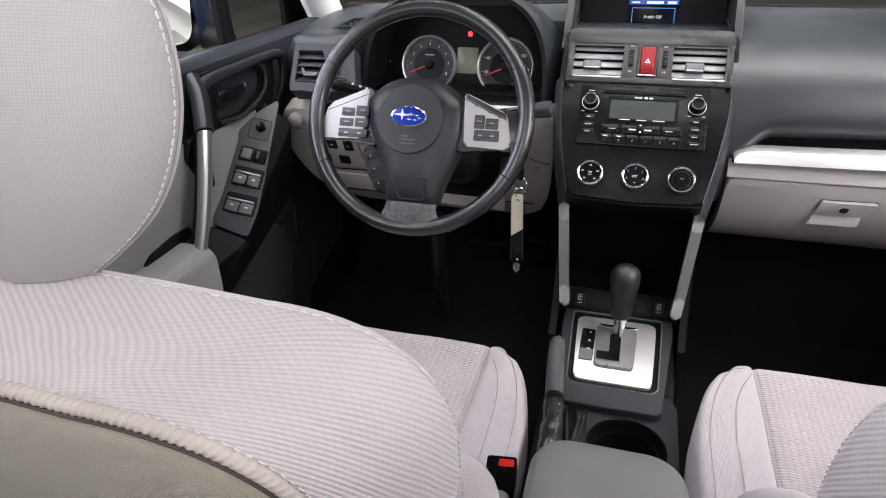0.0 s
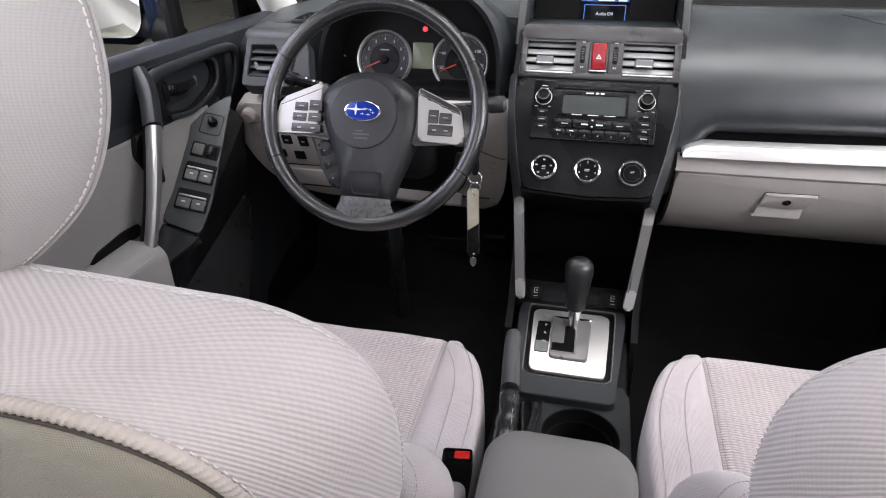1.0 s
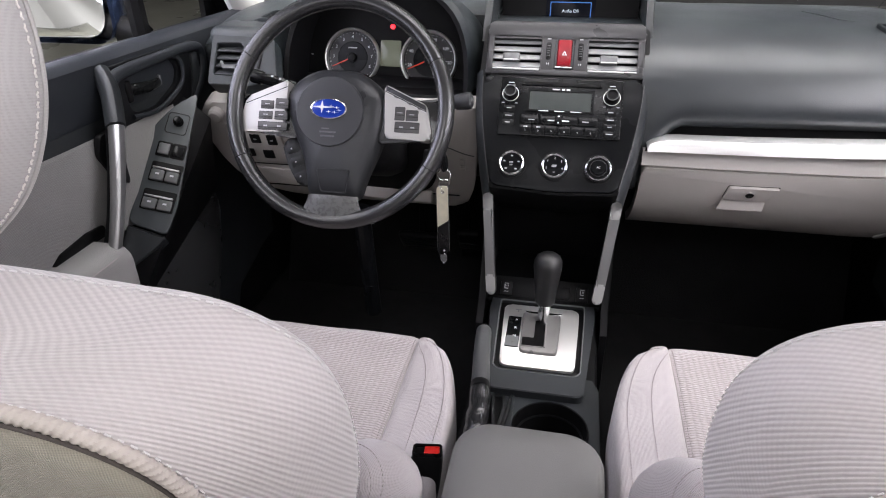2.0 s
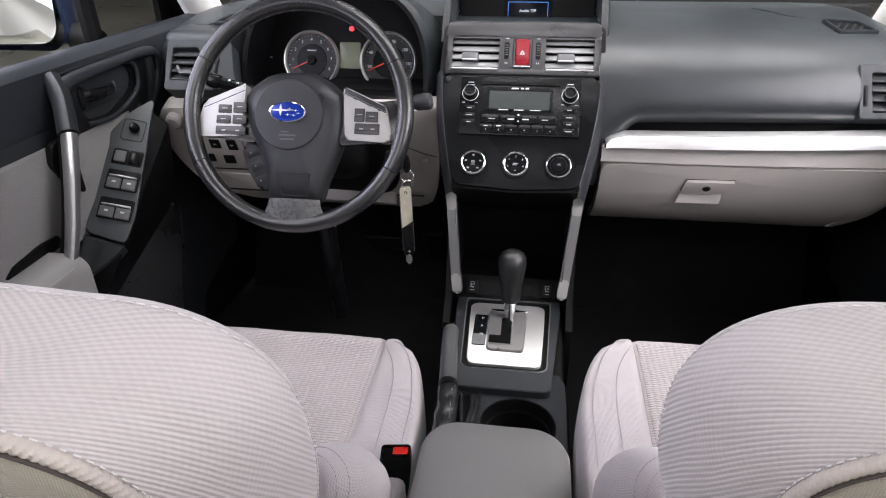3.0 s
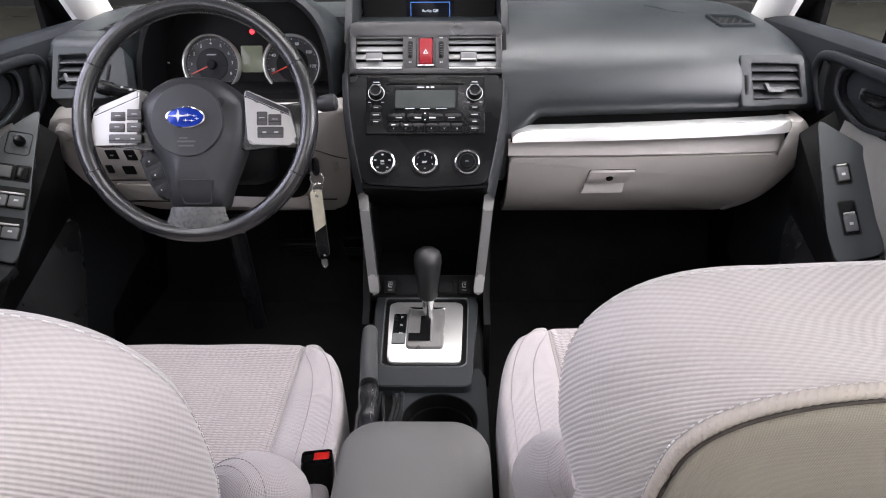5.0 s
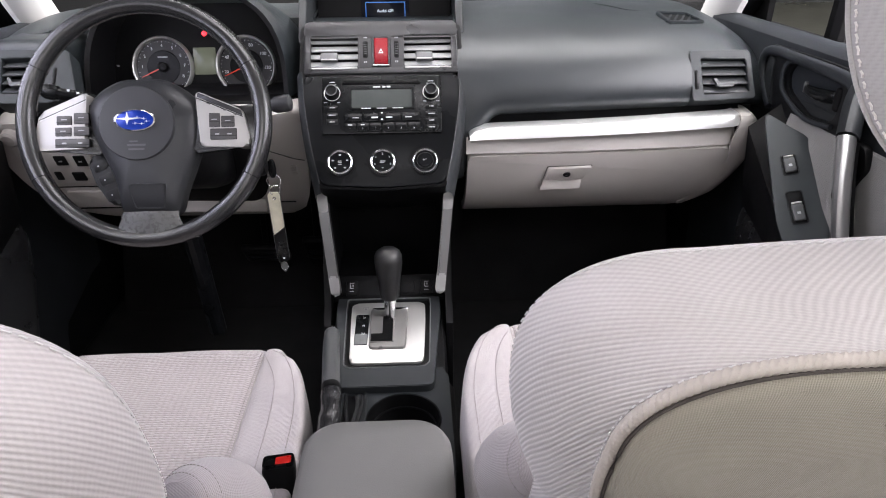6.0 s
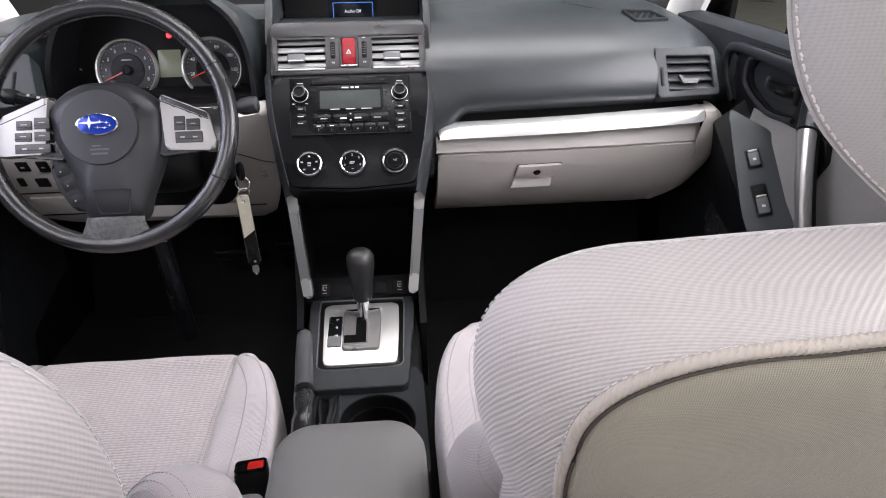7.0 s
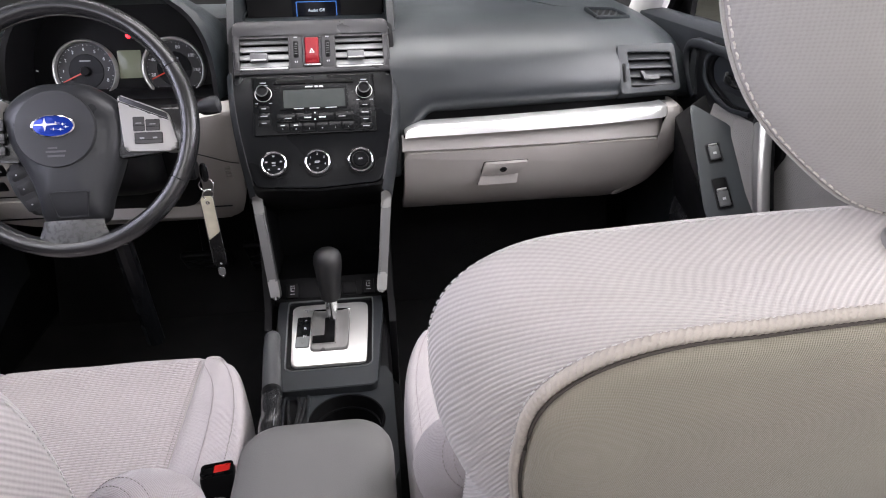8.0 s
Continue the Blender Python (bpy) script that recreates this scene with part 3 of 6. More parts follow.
    latch = part("latch", prism(soften([(0.291, -0.029), (0.371, -0.027), (0.358, -0.056), (0.287, -0.058)], 0.004), 0.0021, 0.0085, 0.0025), STONE, door)
    # scoop shaped as a raised wedge so that its face catches the light
    scoop = loft([[(0.288, -0.0585, 0.0022), (0.357, -0.0575, 0.0022)], [(0.284, -0.071, 0.0085), (0.356, -0.070, 0.0085)], [(0.281, -0.080, 0.0110), (0.355, -0.078, 0.0110)], [(0.281, -0.083, 0.0022), (0.355, -0.081, 0.0022)]], False)
    part("latch_scoop", scoop, STONE, door, "finger scoop of the latch, raised to catch the light")
    lk = part("lock", lathe([(0.0066, 0), (0.0066, 0.0016), (0.0050, 0.0020), (0.0001, 0.0004)], 20), CHROME, door, "small metal lock")
    lk.matrix_basis = pose(0.326, -0.042, 0.0082)
    part("keyhole", rbox(-0.0036, 0.0036, -0.0022, 0.0022, 0.0006, 0.0019, 0.0005), BLACK, door, m=pose(0.326, -0.042, 0.0082))
    # driver's knee panel
    kneem = basis((0, 0.112, 0.80), (0, -0.42, 1))
    knee = soften([(-0.655, 0.108), (-0.672, 0.060), (-0.674, 0.020), (-0.662, -0.030), (-0.640, -0.075), (-0.600, -0.115), (-0.550, -0.143), (-0.440, -0.150), (-0.175, -0.150), (-0.152, -0.080), (-0.144, 0.020), (-0.137, 0.116)], 0.02, 4)
    knee_mesh = prism(knee, -0.03, 0.004, 0.008, 3)
    for v in (-0.055, -0.075, -0.095, -0.115, -0.135):
        bmesh.ops.bisect_plane(knee_mesh, geom=knee_mesh.verts[:] + knee_mesh.edges[:] + knee_mesh.faces[:], plane_co=(0, v, 0), plane_no=(0, 1, 0))
    for x in (-0.250, -0.225, -0.200, -0.175):
        bmesh.ops.bisect_plane(knee_mesh, geom=knee_mesh.verts[:] + knee_mesh.edges[:] + knee_mesh.faces[:], plane_co=(x, 0, 0), plane_no=(1, 0, 0))
    for v in knee_mesh.verts:
        v.co.z -= 2.6 * max(0.0, -0.055 - v.co.y) ** 2 + 3.0 * max(0.0, v.co.x + 0.215) ** 2
    k = part("knee_panel", knee_mesh, STONE, ob, "pale grey knee panel", m=kneem)
    part("lower_ledge", rbox(-0.420, -0.235, -0.013, 0.013, -0.006, 0.006, 0.004, 3, None, pose(0, -0.108, 0.006, -34, 0, -2)), STONE, k, "pale ledge below the column")
    part("switch_bank", prism(soften([(-0.604, 0.052), (-0.520, 0.052), (-0.515, -0.030), (-0.608, -0.026)], 0.005), 0.002, 0.0085, 0.002), STONE, k)
    for x0, x1, y0, y1 in ((-0.582, -0.562, 0.019, 0.040), (-0.548, -0.529, 0.016, 0.040), (-0.596, -0.584, -0.016, 0.003), (-0.566, -0.544, -0.019, 0.001)):
        sb = part("dash_switch", rbox(x0, x1, y0, y1, 0.006, 0.0112, 0.0015), BLACK, k, "black switch on the knee panel")
        if y1 > 0.02:
            bars("mark", [((x0 + x1) / 2, (y0 + y1) / 2, 0.006, 0.003)], 0.0114, GREYPRINT, sb)
    part("coin_tray", prism(soften([(-0.600, -0.048), (-0.510, -0.052), (-0.500, -0.092), (-0.575, -0.090)], 0.008), 0.002, 0.0085, 0.002), STONE, k)
    part("panel_joint", rbox(-0.61, -0.46, -0.041, -0.0385, 0.003, 0.0048, 0), BLACK, k)
    part("panel_joint", rbox(-0.60, -0.46, -0.099, -0.0965, 0.003, 0.0048, 0), BLACK, k)
    part("panel_joint", tube(smooth_path([(-0.214, 0.040, 0.0042), (-0.190, 0.028, 0.0030), (-0.168, 0.013, -0.0018), (-0.150, 0.002, -0.0085)], 5), 0.0009, 6), CHARCOAL, k)
    # flat black plate laid on the panel for the shade of the recess
    part("column_shade_plate", prism(soften([(-0.455, 0.106), (-0.218, 0.106), (-0.222, -0.050), (-0.245, -0.088), (-0.430, -0.090), (-0.470, -0.030)], 0.02, 4), 0.003, 0.0052, 0.001), BLACK, k, "flat black plate standing for the shade round the steering column")
    part("strip_joint", rbox(-0.44, -0.18, -0.094, -0.092, 0.003, 0.0048, 0), CHARCOAL, k)
    part("side_knob", lathe([(0.014, 0), (0.014, 0.012), (0.010, 0.016), (0.0001, 0.017)], 20), STONE, k, m=pose(-0.632, 0.085, 0.004))
    part("side_recess", prism(round_rect(-0.645, -0.60, 0.025, 0.060, 0.006), 0.003, 0.006, 0.001), STONE, k)
    for i in range(5):
        part("slot", rbox(-0.176, -0.166, -0.002 - i * 0.006, 0.000 - i * 0.006, -0.004, 0.0010, 0), STONE, k)
    # vents in the corners
    for s in (-1, 1):
        m = basis((0.585, 0.090, 0.952), (0, 0.50, 0.86)) if s > 0 else basis((-0.567, 0.080, 0.974), (0, 0.66, 0.72))
        vent(ob, m, s)
    # demisters for the side glass, flush in the top of the pad
    for s in (-1, 1):
        m = basis((0.546 * s, 0.2, 1.024), (0, 1, 0.24)) @ pose(0, 0, 0.0042)
        tilt = lambda pts: soften([(x * s, y) for x, y in pts], 0.003)
        dv = part("demister", frame_ring(tilt([(-0.0335, 0.0497), (0.0223, 0.0413), (0.0421, -0.002), (-0.0219, -0.0042)]), tilt([(-0.0278, 0.0434), (0.0191, 0.0369), (0.0357, 0.0031), (-0.018, 0.0014)]), -0.006, 0.0010), PADSKIN, ob, "slatted demister outlet", m=m)
        part("well", prism(tilt([(-0.0278, 0.0434), (0.0191, 0.0369), (0.0357, 0.0031), (-0.018, 0.0014)]), -0.006, -0.0035, 0), BLACK, dv)
        for i in range(4):
            f = (i + 0.5) / 4
            part("slat", rbox(-0.0016, 0.0016, -0.0199, 0.0168, -0.005, -0.0016, 0.0005, 1, None, pose(s * (0.0022 - 0.024 + 0.048 * f), 0.0212 + 0.002 - 0.006 * f, 0, 0, 0, -30 * s)), CHARCOAL, dv)


VENTSKIN = material("vent_surround_grey", (0.019, 0.022, 0.0245), 0.44, 0, 0.12, 6, 1100, 0.4, 0.0005, spec=0.24)
SIDESLAT = material("side_slat_plastic", (0.034, 0.036, 0.038), 0.40, 0.0, 0.15, 20, 900, 0.2, 0.0003)


def vent(parent, m, s):
    """A corner air outlet: flush surround, black well, slats, a tab and a thumb wheel."""
    if s > 0:
        out, hole = [(-0.0535, 0.0440), (0.0530, 0.0450), (0.0590, -0.0400), (-0.0515, -0.0440)], [(-0.0345, 0.0310), (0.0450, 0.0290), (0.0498, -0.0285), (-0.0310, -0.0335)]
        x0, x1, h, xw, yw = -0.033, 0.049, 0.032, -0.0430, -0.007
    else:
        out, hole = [(-0.0680, 0.0480), (0.0520, 0.0460), (0.0740, -0.0380), (0.0300, -0.0500), (-0.0560, -0.0510)][:5], [(-0.0550, 0.0315), (-0.0080, 0.0330), (0.0180, -0.0100), (0.0160, -0.0330), (-0.0490, -0.0325)]
        x0, x1, h, xw, yw = -0.055, 0.016, 0.032, 0.0345, -0.004
    fr = part("air_vent", frame_ring(soften(out, 0.008, 4), soften(hole, 0.004, 4), -0.030, 0.003), VENTSKIN, parent, "dark grey corner air vent", m=m)
    part("well", rbox(x0 - 0.004, x1 + 0.004, -h * 1.08, h * 1.08, -0.030, -0.026, 0), BLACK, fr)
    for i in range(4):
        y = -h * 0.97 + (i + 0.6) * h * 1.94 / 4
        a, b = (x0 + 0.003 * (1 - i / 3), x1 - 0.0035 * i / 3) if s > 0 else (x0 + 0.0055 - 0.0055 * i / 3, x1 - 0.008 * max(0, i - 1))
        part("slat", rbox(a, b, -0.010, 0.010, -0.0013, 0.0013, 0.0008, 2, None, pose(0, y, -0.007, -38, 0, 0)), SIDESLAT, fr)
    xm = (x0 + x1) / 2 - 0.004
    tab = soften([(-0.018, 0.005), (-0.012, 0.005), (-0.008, -0.004), (0.016, -0.003), (0.018, -0.009), (-0.010, -0.011)], 0.0015)
    part("tab", prism(tab, -0.002, 0.005, 0.0015, 2), SIDESLAT, fr, m=pose(xm, -h * 0.30, 0.0))
    part("tab_edge", rbox(-0.008, 0.014, -0.0105, -0.0085, 0.003, 0.0060, 0.0008), SWITCHGREY, fr, m=pose(xm, -h * 0.30, 0.0))
    part("thumb_slot", prism(round_rect(xw - 0.0032, xw + 0.0032, yw - 0.017, yw + 0.017, 0.002), 0.001, 0.0034, 0.0003), BLACK, fr)
    part("thumb_wheel", rbox(xw - 0.0022, xw + 0.0022, yw - 0.013, yw + 0.013, 0.002, 0.0050, 0.0015), BLACK, fr)


dashboard()


# ---- instrument cluster ----
def cluster():
    ob = thing("instrument_cluster", pose(-0.334, 0, 0), "black instrument cluster under a dark hood, one red warning lamp lit", "instrument cluster")
    def arch(wide, high, y, base=0.925, n=22):
        return [(wide * math.copysign(abs(math.cos(math.pi * i / n)) ** 0.72, math.cos(math.pi * i / n)), y, base + high * math.sin(math.pi * i / n) ** 0.72) for i in range(n + 1)]
    outer = [arch(0.172, 0.176, 0.105), arch(0.177, 0.182, 0.12), arch(0.182, 0.178, 0.16), arch(0.19, 0.162, 0.24), arch(0.19, 0.125, 0.34)]
    inner = [arch(0.156, 0.160, 0.245), arch(0.160, 0.165, 0.16), arch(0.164, 0.170, 0.107)]
    for k, r in enumerate(outer + inner):
        for i, p in enumerate(r):
            rise = (p[2] - 0.925) / 0.16
            r[i] = (p[0], p[1] + 0.045 * rise if k in (0, 1, 7, 6) else p[1], p[2])
    part("hood", loft(outer, False), PADSKIN, ob, "dark grey hood over the gauges")
    part("hood_lining", loft(inner + [outer[0]], False), BLACK, ob, "black lining of the hood")
    fm = basis((0, 0.205, 0.955), (0, 0.30, 0.954))
    face = part("face", prism(soften([(-0.17, -0.06), (0.17, -0.06), (0.165, 0.07), (0.10, 0.115), (-0.10, 0.115), (-0.165, 0.07)], 0.02), -0.01, 0.0, 0.002), BLACK, ob, m=fm)
    part("lower_cover", loft([[(x, y, z) for x in steps(-0.178, 0.178, 8)] for y, z in ((0.10, 0.905), (0.112, 0.918), (0.215, 0.915))], False), BLACK, ob)
    numbers = {-0.068: ("1", "2", "3", "4", "5", "6", "7", "8"), 0.082: ("20", "40", "60", "80", "100", "120")}
    for cx in (-0.068, 0.082):
        g = part("gauge", lathe([(0.0545, 0.0), (0.0545, 0.010), (0.0525, 0.013), (0.0505, 0.0115), (0.0490, 0.004)], 48), SATIN, face, "gauge with a bright rim, needle at rest", m=pose(cx, 0.004, 0.0))
        part("dial", prism(ellipse(0, 0, 0.0490, 0.0490, 40), 0.0006, 0.0035, 0), GAUGEFACE, g)
        part("inner_disc", lathe([(0.030, 0.0036), (0.029, 0.0046), (0.0001, 0.0046)], 32), PANELGREY, g)
        tick = bmesh.new()
        for i in range(33):
            a = radians(225 - 270 * i / 32)
            long = i % 4 == 0
            rbox(-0.0028 if long else -0.0016, 0.0, -0.0004 if long else -0.0002, 0.0004 if long else 0.0002, 0.0036, 0.0039, 0, 1, tick, pose(0.0465 * math.cos(a), 0.0465 * math.sin(a), 0, 0, 0, math.degrees(a)))
        part("scale", tick, PRINT, g)
        names = numbers[cx]
        for i, w in enumerate(names):
            a = radians(178 - 29 * i) if cx < 0 else radians(195 - 40 * i)
            words("numeral", w, 0.0080, PRINT, g, 0.038 * math.cos(a), 0.038 * math.sin(a), 0.0038)
        bars("caption", [(0, 0.018, 0.018, 0.0022)], 0.0048, GREYPRINT, g)
        part("needle", prism([(0.006, -0.0014), (-0.043, -0.0006), (-0.043, 0.0006), (0.006, 0.0014)], 0.0062, 0.0074, 0), NEEDLE, g, "red needle with a faint added glow", m=pose(0, 0, 0, 0, 0, 24))
        part("needle_cap", lathe([(0.0085, 0.0046), (0.0085, 0.010), (0.007, 0.012), (0.0001, 0.0125)], 24), BLACK, g)
    part("lcd", prism(round_rect(-0.013, 0.027, -0.022, 0.026, 0.002), 0.0, 0.003, 0.0006), LCD, face, "grey green trip display, unlit", m=pose(0, 0.012, 0))
    part("warning_lamp", lathe([(0.0044, 0.0), (0.0042, 0.0020), (0.0001, 0.0026)], 16), WARN, face, "red warning lamp, lit", m=pose(0.009, 0.063, 0.0))
    part("trip_stem", lathe([(0.0014, 0), (0.0014, 0.006), (0.0001, 0.007)], 10), GREYPRINT, face, m=pose(-0.150, 0.008, 0))


GAUGEFACE = material("gauge_face", (0.0055, 0.0056, 0.006), 0.4, 0, 0.1, 20, 900, 0.1, 0.0002)
cluster()


# ---- front doors ----
def front_door(s, name):
    """Inner trim of a front door; s is -1 on the driver's side."""
    ob = thing(name, None, "front door trim, dark grey above pale cloth, silver pull handle", "car door", kind="structure")
    X = lambda x: s * x
    # main skin
    prof = [(0.752, 0.30), (0.735, 0.45), (0.728, 0.60), (0.715, 0.70), (0.702, 0.80), (0.700, 0.90), (0.702, 0.93)]
    skin = loft([[(X(x - 0.012 * math.sin(math.pi * min(1, max(0, (y + 0.62) / 1.0)))), y, z) for x, z in prof] for y in steps(-0.62, 0.42, 18)], False)
    part("lower_skin", skin, CHARCOAL, ob)
    up = [(0.712, 0.885), (0.697, 0.905), (0.690, 0.94), (0.690, 0.985), (0.693, 1.008), (0.702, 1.017), (0.72, 1.021), (0.75, 1.014), (0.772, 1.0), (0.776, 0.98)]
    part("upper_skin", loft([[(X(x), y, z - 0.018 * max(0, (-0.1 - y)) * 0) for x, z in up] for y in steps(-0.62, 0.40, 22)], False), DOORGREY, ob)
    # cloth insert
    ins = loft([[(X(x), y, z) for x, z in ((0.697, 0.740), (0.682, 0.75), (0.676, 0.80), (0.677, 0.87), (0.684, 0.905), (0.700, 0.915))] for y in steps(-0.60, 0.02, 14)], False)
    part("cloth_insert", ins, INSERT, ob, "pale grey cloth insert")
    # handle surround: a framed recess, a bowl inside it with its own lip
    M = Matrix(((0, 0, s, X(0.688)), (1, 0, 0, 0), (0, 1, 0, 0), (0, 0, 0, 1)))
    M = M @ Matrix.Diagonal((1, 1, -1, 1))
    o = soften([(-0.150, 1.000), (0.000, 1.001), (0.138, 0.998), (0.134, 0.950), (0.098, 0.900), (-0.020, 0.888), (-0.150, 0.893)], 0.020, 5)
    hl = soften([(-0.098, 0.974), (-0.020, 0.984), (0.036, 0.985), (0.056, 0.962), (0.040, 0.934), (-0.030, 0.913), (-0.092, 0.920)], 0.018, 5)
    bz = part("handle_bezel", frame_ring(o, hl, -0.004, 0.004), DOORDEEP, ob, "recess round the inner handle, its shade put into the colour", m=M)
    part("handle_bowl", prism(soften([(-0.105, 0.990), (0.065, 0.992), (0.062, 0.905), (-0.105, 0.905)], 0.01), -0.0200, -0.0185, 0), BLACK, bz)
    ridge = smooth_path([(-0.148, 0.905, 0.006), (-0.146, 0.950, 0.010), (-0.136, 0.978, 0.012), (-0.110, 0.990, 0.012), (0.0, 0.993, 0.012), (0.095, 0.992, 0.010), (0.128, 0.982, 0.010), (0.134, 0.955, 0.008), (0.118, 0.925, 0.006), (0.090, 0.899, 0.004)], 6)
    part("bezel_ridge", tube(ridge, [0.0135 - 0.0050 * min(1.0, i / 26) for i in range(len(ridge))], 12, False, None, 0.8, (0, 0, 1)), DOORGREY, bz, "rounded frame of the handle recess")
    part("front_facet", prism(soften([(0.100, 0.978), (0.118, 0.982), (0.121, 0.945), (0.099, 0.906), (0.082, 0.901), (0.094, 0.935)], 0.006), 0.002, 0.0085, 0.003, 3), CHARCOAL, bz)
    lip = smooth_path([(0.030, 0.988, 0.005), (0.054, 0.980, 0.009), (0.060, 0.958, 0.010), (0.044, 0.932, 0.010), (-0.028, 0.910, 0.010), (-0.096, 0.915, 0.008)], 6)
    part("bowl_lip", tube(lip, 0.0042, 10, False, None, 0.9, (0, 0, 1)), DOORGREY, bz)
    lever = loft([[(y, 0.956 + h * math.sin(a) - 0.004 * k, -0.004 + 0.012 * k + d * math.cos(a)) for a in [2 * math.pi * q / 14 for q in range(14)]] for y, h, d, k in ((-0.086, 0.006, 0.004, 0.0), (-0.082, 0.010, 0.006, 0.2), (-0.060, 0.0105, 0.0065, 0.8), (-0.030, 0.0085, 0.006, 1.0), (-0.012, 0.0075, 0.0055, 0.9), (-0.006, 0.004, 0.003, 0.8))], True, True, True)
    part("door_handle", lever, GLOSS, bz, "black inner door handle")
    part("lock_lever", rbox(-0.094, -0.080, 0.936, 0.972, -0.010, 0.006, 0.004, 3), BLACK, bz)
    part("handle_tip", rbox(-0.011, -0.006, 0.946, 0.964, 0.004, 0.0105, 0.002, 2), SWITCHGREY, bz)
    # pull handle
    gp = smooth_path([(X(0.652), -0.178, 0.925), (X(0.642), -0.210, 0.87), (X(0.637), -0.246, 0.80), (X(0.640), -0.278, 0.735), (X(0.654), -0.298, 0.68)], 7)
    n = len(gp)
    part("pull_handle", tube(gp, [0.0200 - 0.007 * (i / (n - 1)) for i in range(n)], 12, False, None, 0.6, (s * 0.6, -0.8, 0)), PULLSILVER, ob, "satin silver pull handle")
    gc = smooth_path([(X(0.695), -0.130, 0.990), (X(0.672), -0.148, 0.968), (X(0.653), -0.178, 0.925)], 5)
    part("handle_cap", tube(gc, 0.0225, 12, False, None, 0.65, (s * 0.6, -0.8, 0)), CHARCOAL, ob)
    gb = smooth_path([(X(0.666), -0.166, 0.92), (X(0.656), -0.196, 0.865), (X(0.651), -0.232, 0.795), (X(0.656), -0.264, 0.73)], 6)
    part("handle_back", tube(gb, 0.016, 12, False, None, 0.8, (s * 0.6, -0.8, 0)), BLACK, ob)
    # switch panel
    nn = Vector((-0.35 * s, -0.65, 0.67)).normalized()
    v = Vector((0, 0.73, 0.68))
    v = (v - nn * v.dot(nn)).normalized()
    u = v.cross(nn) * -s
    w = u.cross(v)
    P = Matrix(((u.x, v.x, w.x, X(0.66)), (u.y, v.y, w.y, -0.09), (u.z, v.z, w.z, 0.835), (0, 0, 0, 1)))
    k = 1 if w.dot(nn) > 0 else -1
    Q = P @ Matrix.Diagonal((1, 1, k, 1))
    top = 0.145 if s < 0 else 0.122
    out = soften([(0.030, top), (-0.003, top - 0.038), (-0.025, 0.062), (-0.025, -0.036), (-0.018, -0.111), (0.045, -0.120), (0.049, -0.069), (0.042, 0.011), (0.035, 0.084)], 0.012, 3)
    pn = part("switch_panel", prism(out, -0.007, 0.0, 0.0015, 2), PANELDOOR, ob, "dark grey window switch panel", m=Q)
    part("panel_base", prism(soften([(-0.019, -0.1135), (0.045, -0.1225), (0.036, -0.140), (0.012, -0.172), (-0.022, -0.212)], 0.004, 3), -0.034, -0.0025, 0.004, 3), CHARCOAL, ob, "dark foot of the switch panel", m=Q)
    if s < 0:
        part("mirror_plate", frame_ring(round_rect(-0.006, 0.030, 0.058, 0.098, 0.006), round_rect(-0.0045, 0.0285, 0.0595, 0.0965, 0.005), -0.001, 0.0006), BLACK, pn)
        part("mirror_knob", lathe([(0.0085, 0), (0.0085, 0.004), (0.0065, 0.006), (0.0065, 0.012), (0.005, 0.0135), (0.0001, 0.014)], 20), GLOSS, pn, "black mirror control knob", m=pose(0.013, 0.081, 0))
        wells = [(-0.008, 0.014, 0.014, 0.040), (0.016, 0.037, 0.014, 0.040), (-0.008, 0.041, -0.032, 0.002), (-0.008, 0.043, -0.083, -0.048)]
        for a, b, c, d in wells:
            part("switch_well", prism(round_rect(a - 0.001, b + 0.001, c - 0.001, d + 0.001, 0.003), -0.002, 0.0006, 0.0003), BLACK, pn)
        part("lock_switch", rbox(-0.006, 0.012, 0.017, 0.037, 0.000, 0.0045, 0.002), SWITCHGREY, pn)
        part("lock_switch", rbox(0.018, 0.035, 0.017, 0.037, 0.000, 0.003, 0.002), GLOSS, pn)
        for (a, b, c, d) in wells[2:]:
            for x0, x1 in ((a + 0.002, (a + b) / 2 - 0.001), ((a + b) / 2 + 0.001, b - 0.002)):
                sw = part("window_switch", rbox(x0, x1, c + 0.001, c + 0.020, 0.0, 0.006, 0.002, 2, None, pose(0, 0, 0, 0, 0, 0)), SWITCHGREY, pn)
                bars("mark", [((x0 + x1) / 2, c + 0.012, 0.006, 0.003)], 0.0061, PRINT, sw)
            part("switch_lip", rbox(a + 0.003, b - 0.003, c + 0.0215, c + 0.0245, 0.001, 0.007, 0.001), SATIN, pn)
    else:
        for a, b, c, d in ((0.003, 0.023, 0.006, 0.038), (0.006, 0.027, -0.076, -0.024)):
            part("switch_rim", frame_ring(round_rect(a - 0.0018, b + 0.0018, c - 0.0018, d + 0.0018, 0.004), round_rect(a, b, c, d, 0.003), -0.001, 0.0011), CHARCOAL, pn)
            part("switch_well", prism(round_rect(a, b, c, d, 0.003), -0.002, 0.0006, 0.0003), BLACK, pn)
            tall = d - c > 0.04
            top = c + 0.030 if tall else d - 0.005
            sw = part("window_switch", rbox(a + 0.002, b - 0.002, c + 0.003, top, 0.0, 0.006, 0.002), SWITCHGREY, pn)
            bars("mark", [((a + b) / 2, (c + top) / 2, 0.005, 0.004)], 0.0061, PRINT, sw)
            part("switch_lip", rbox(a + 0.003, b - 0.003, top + 0.0005, top + 0.0035, 0.001, 0.0066, 0.001), SATIN, pn)
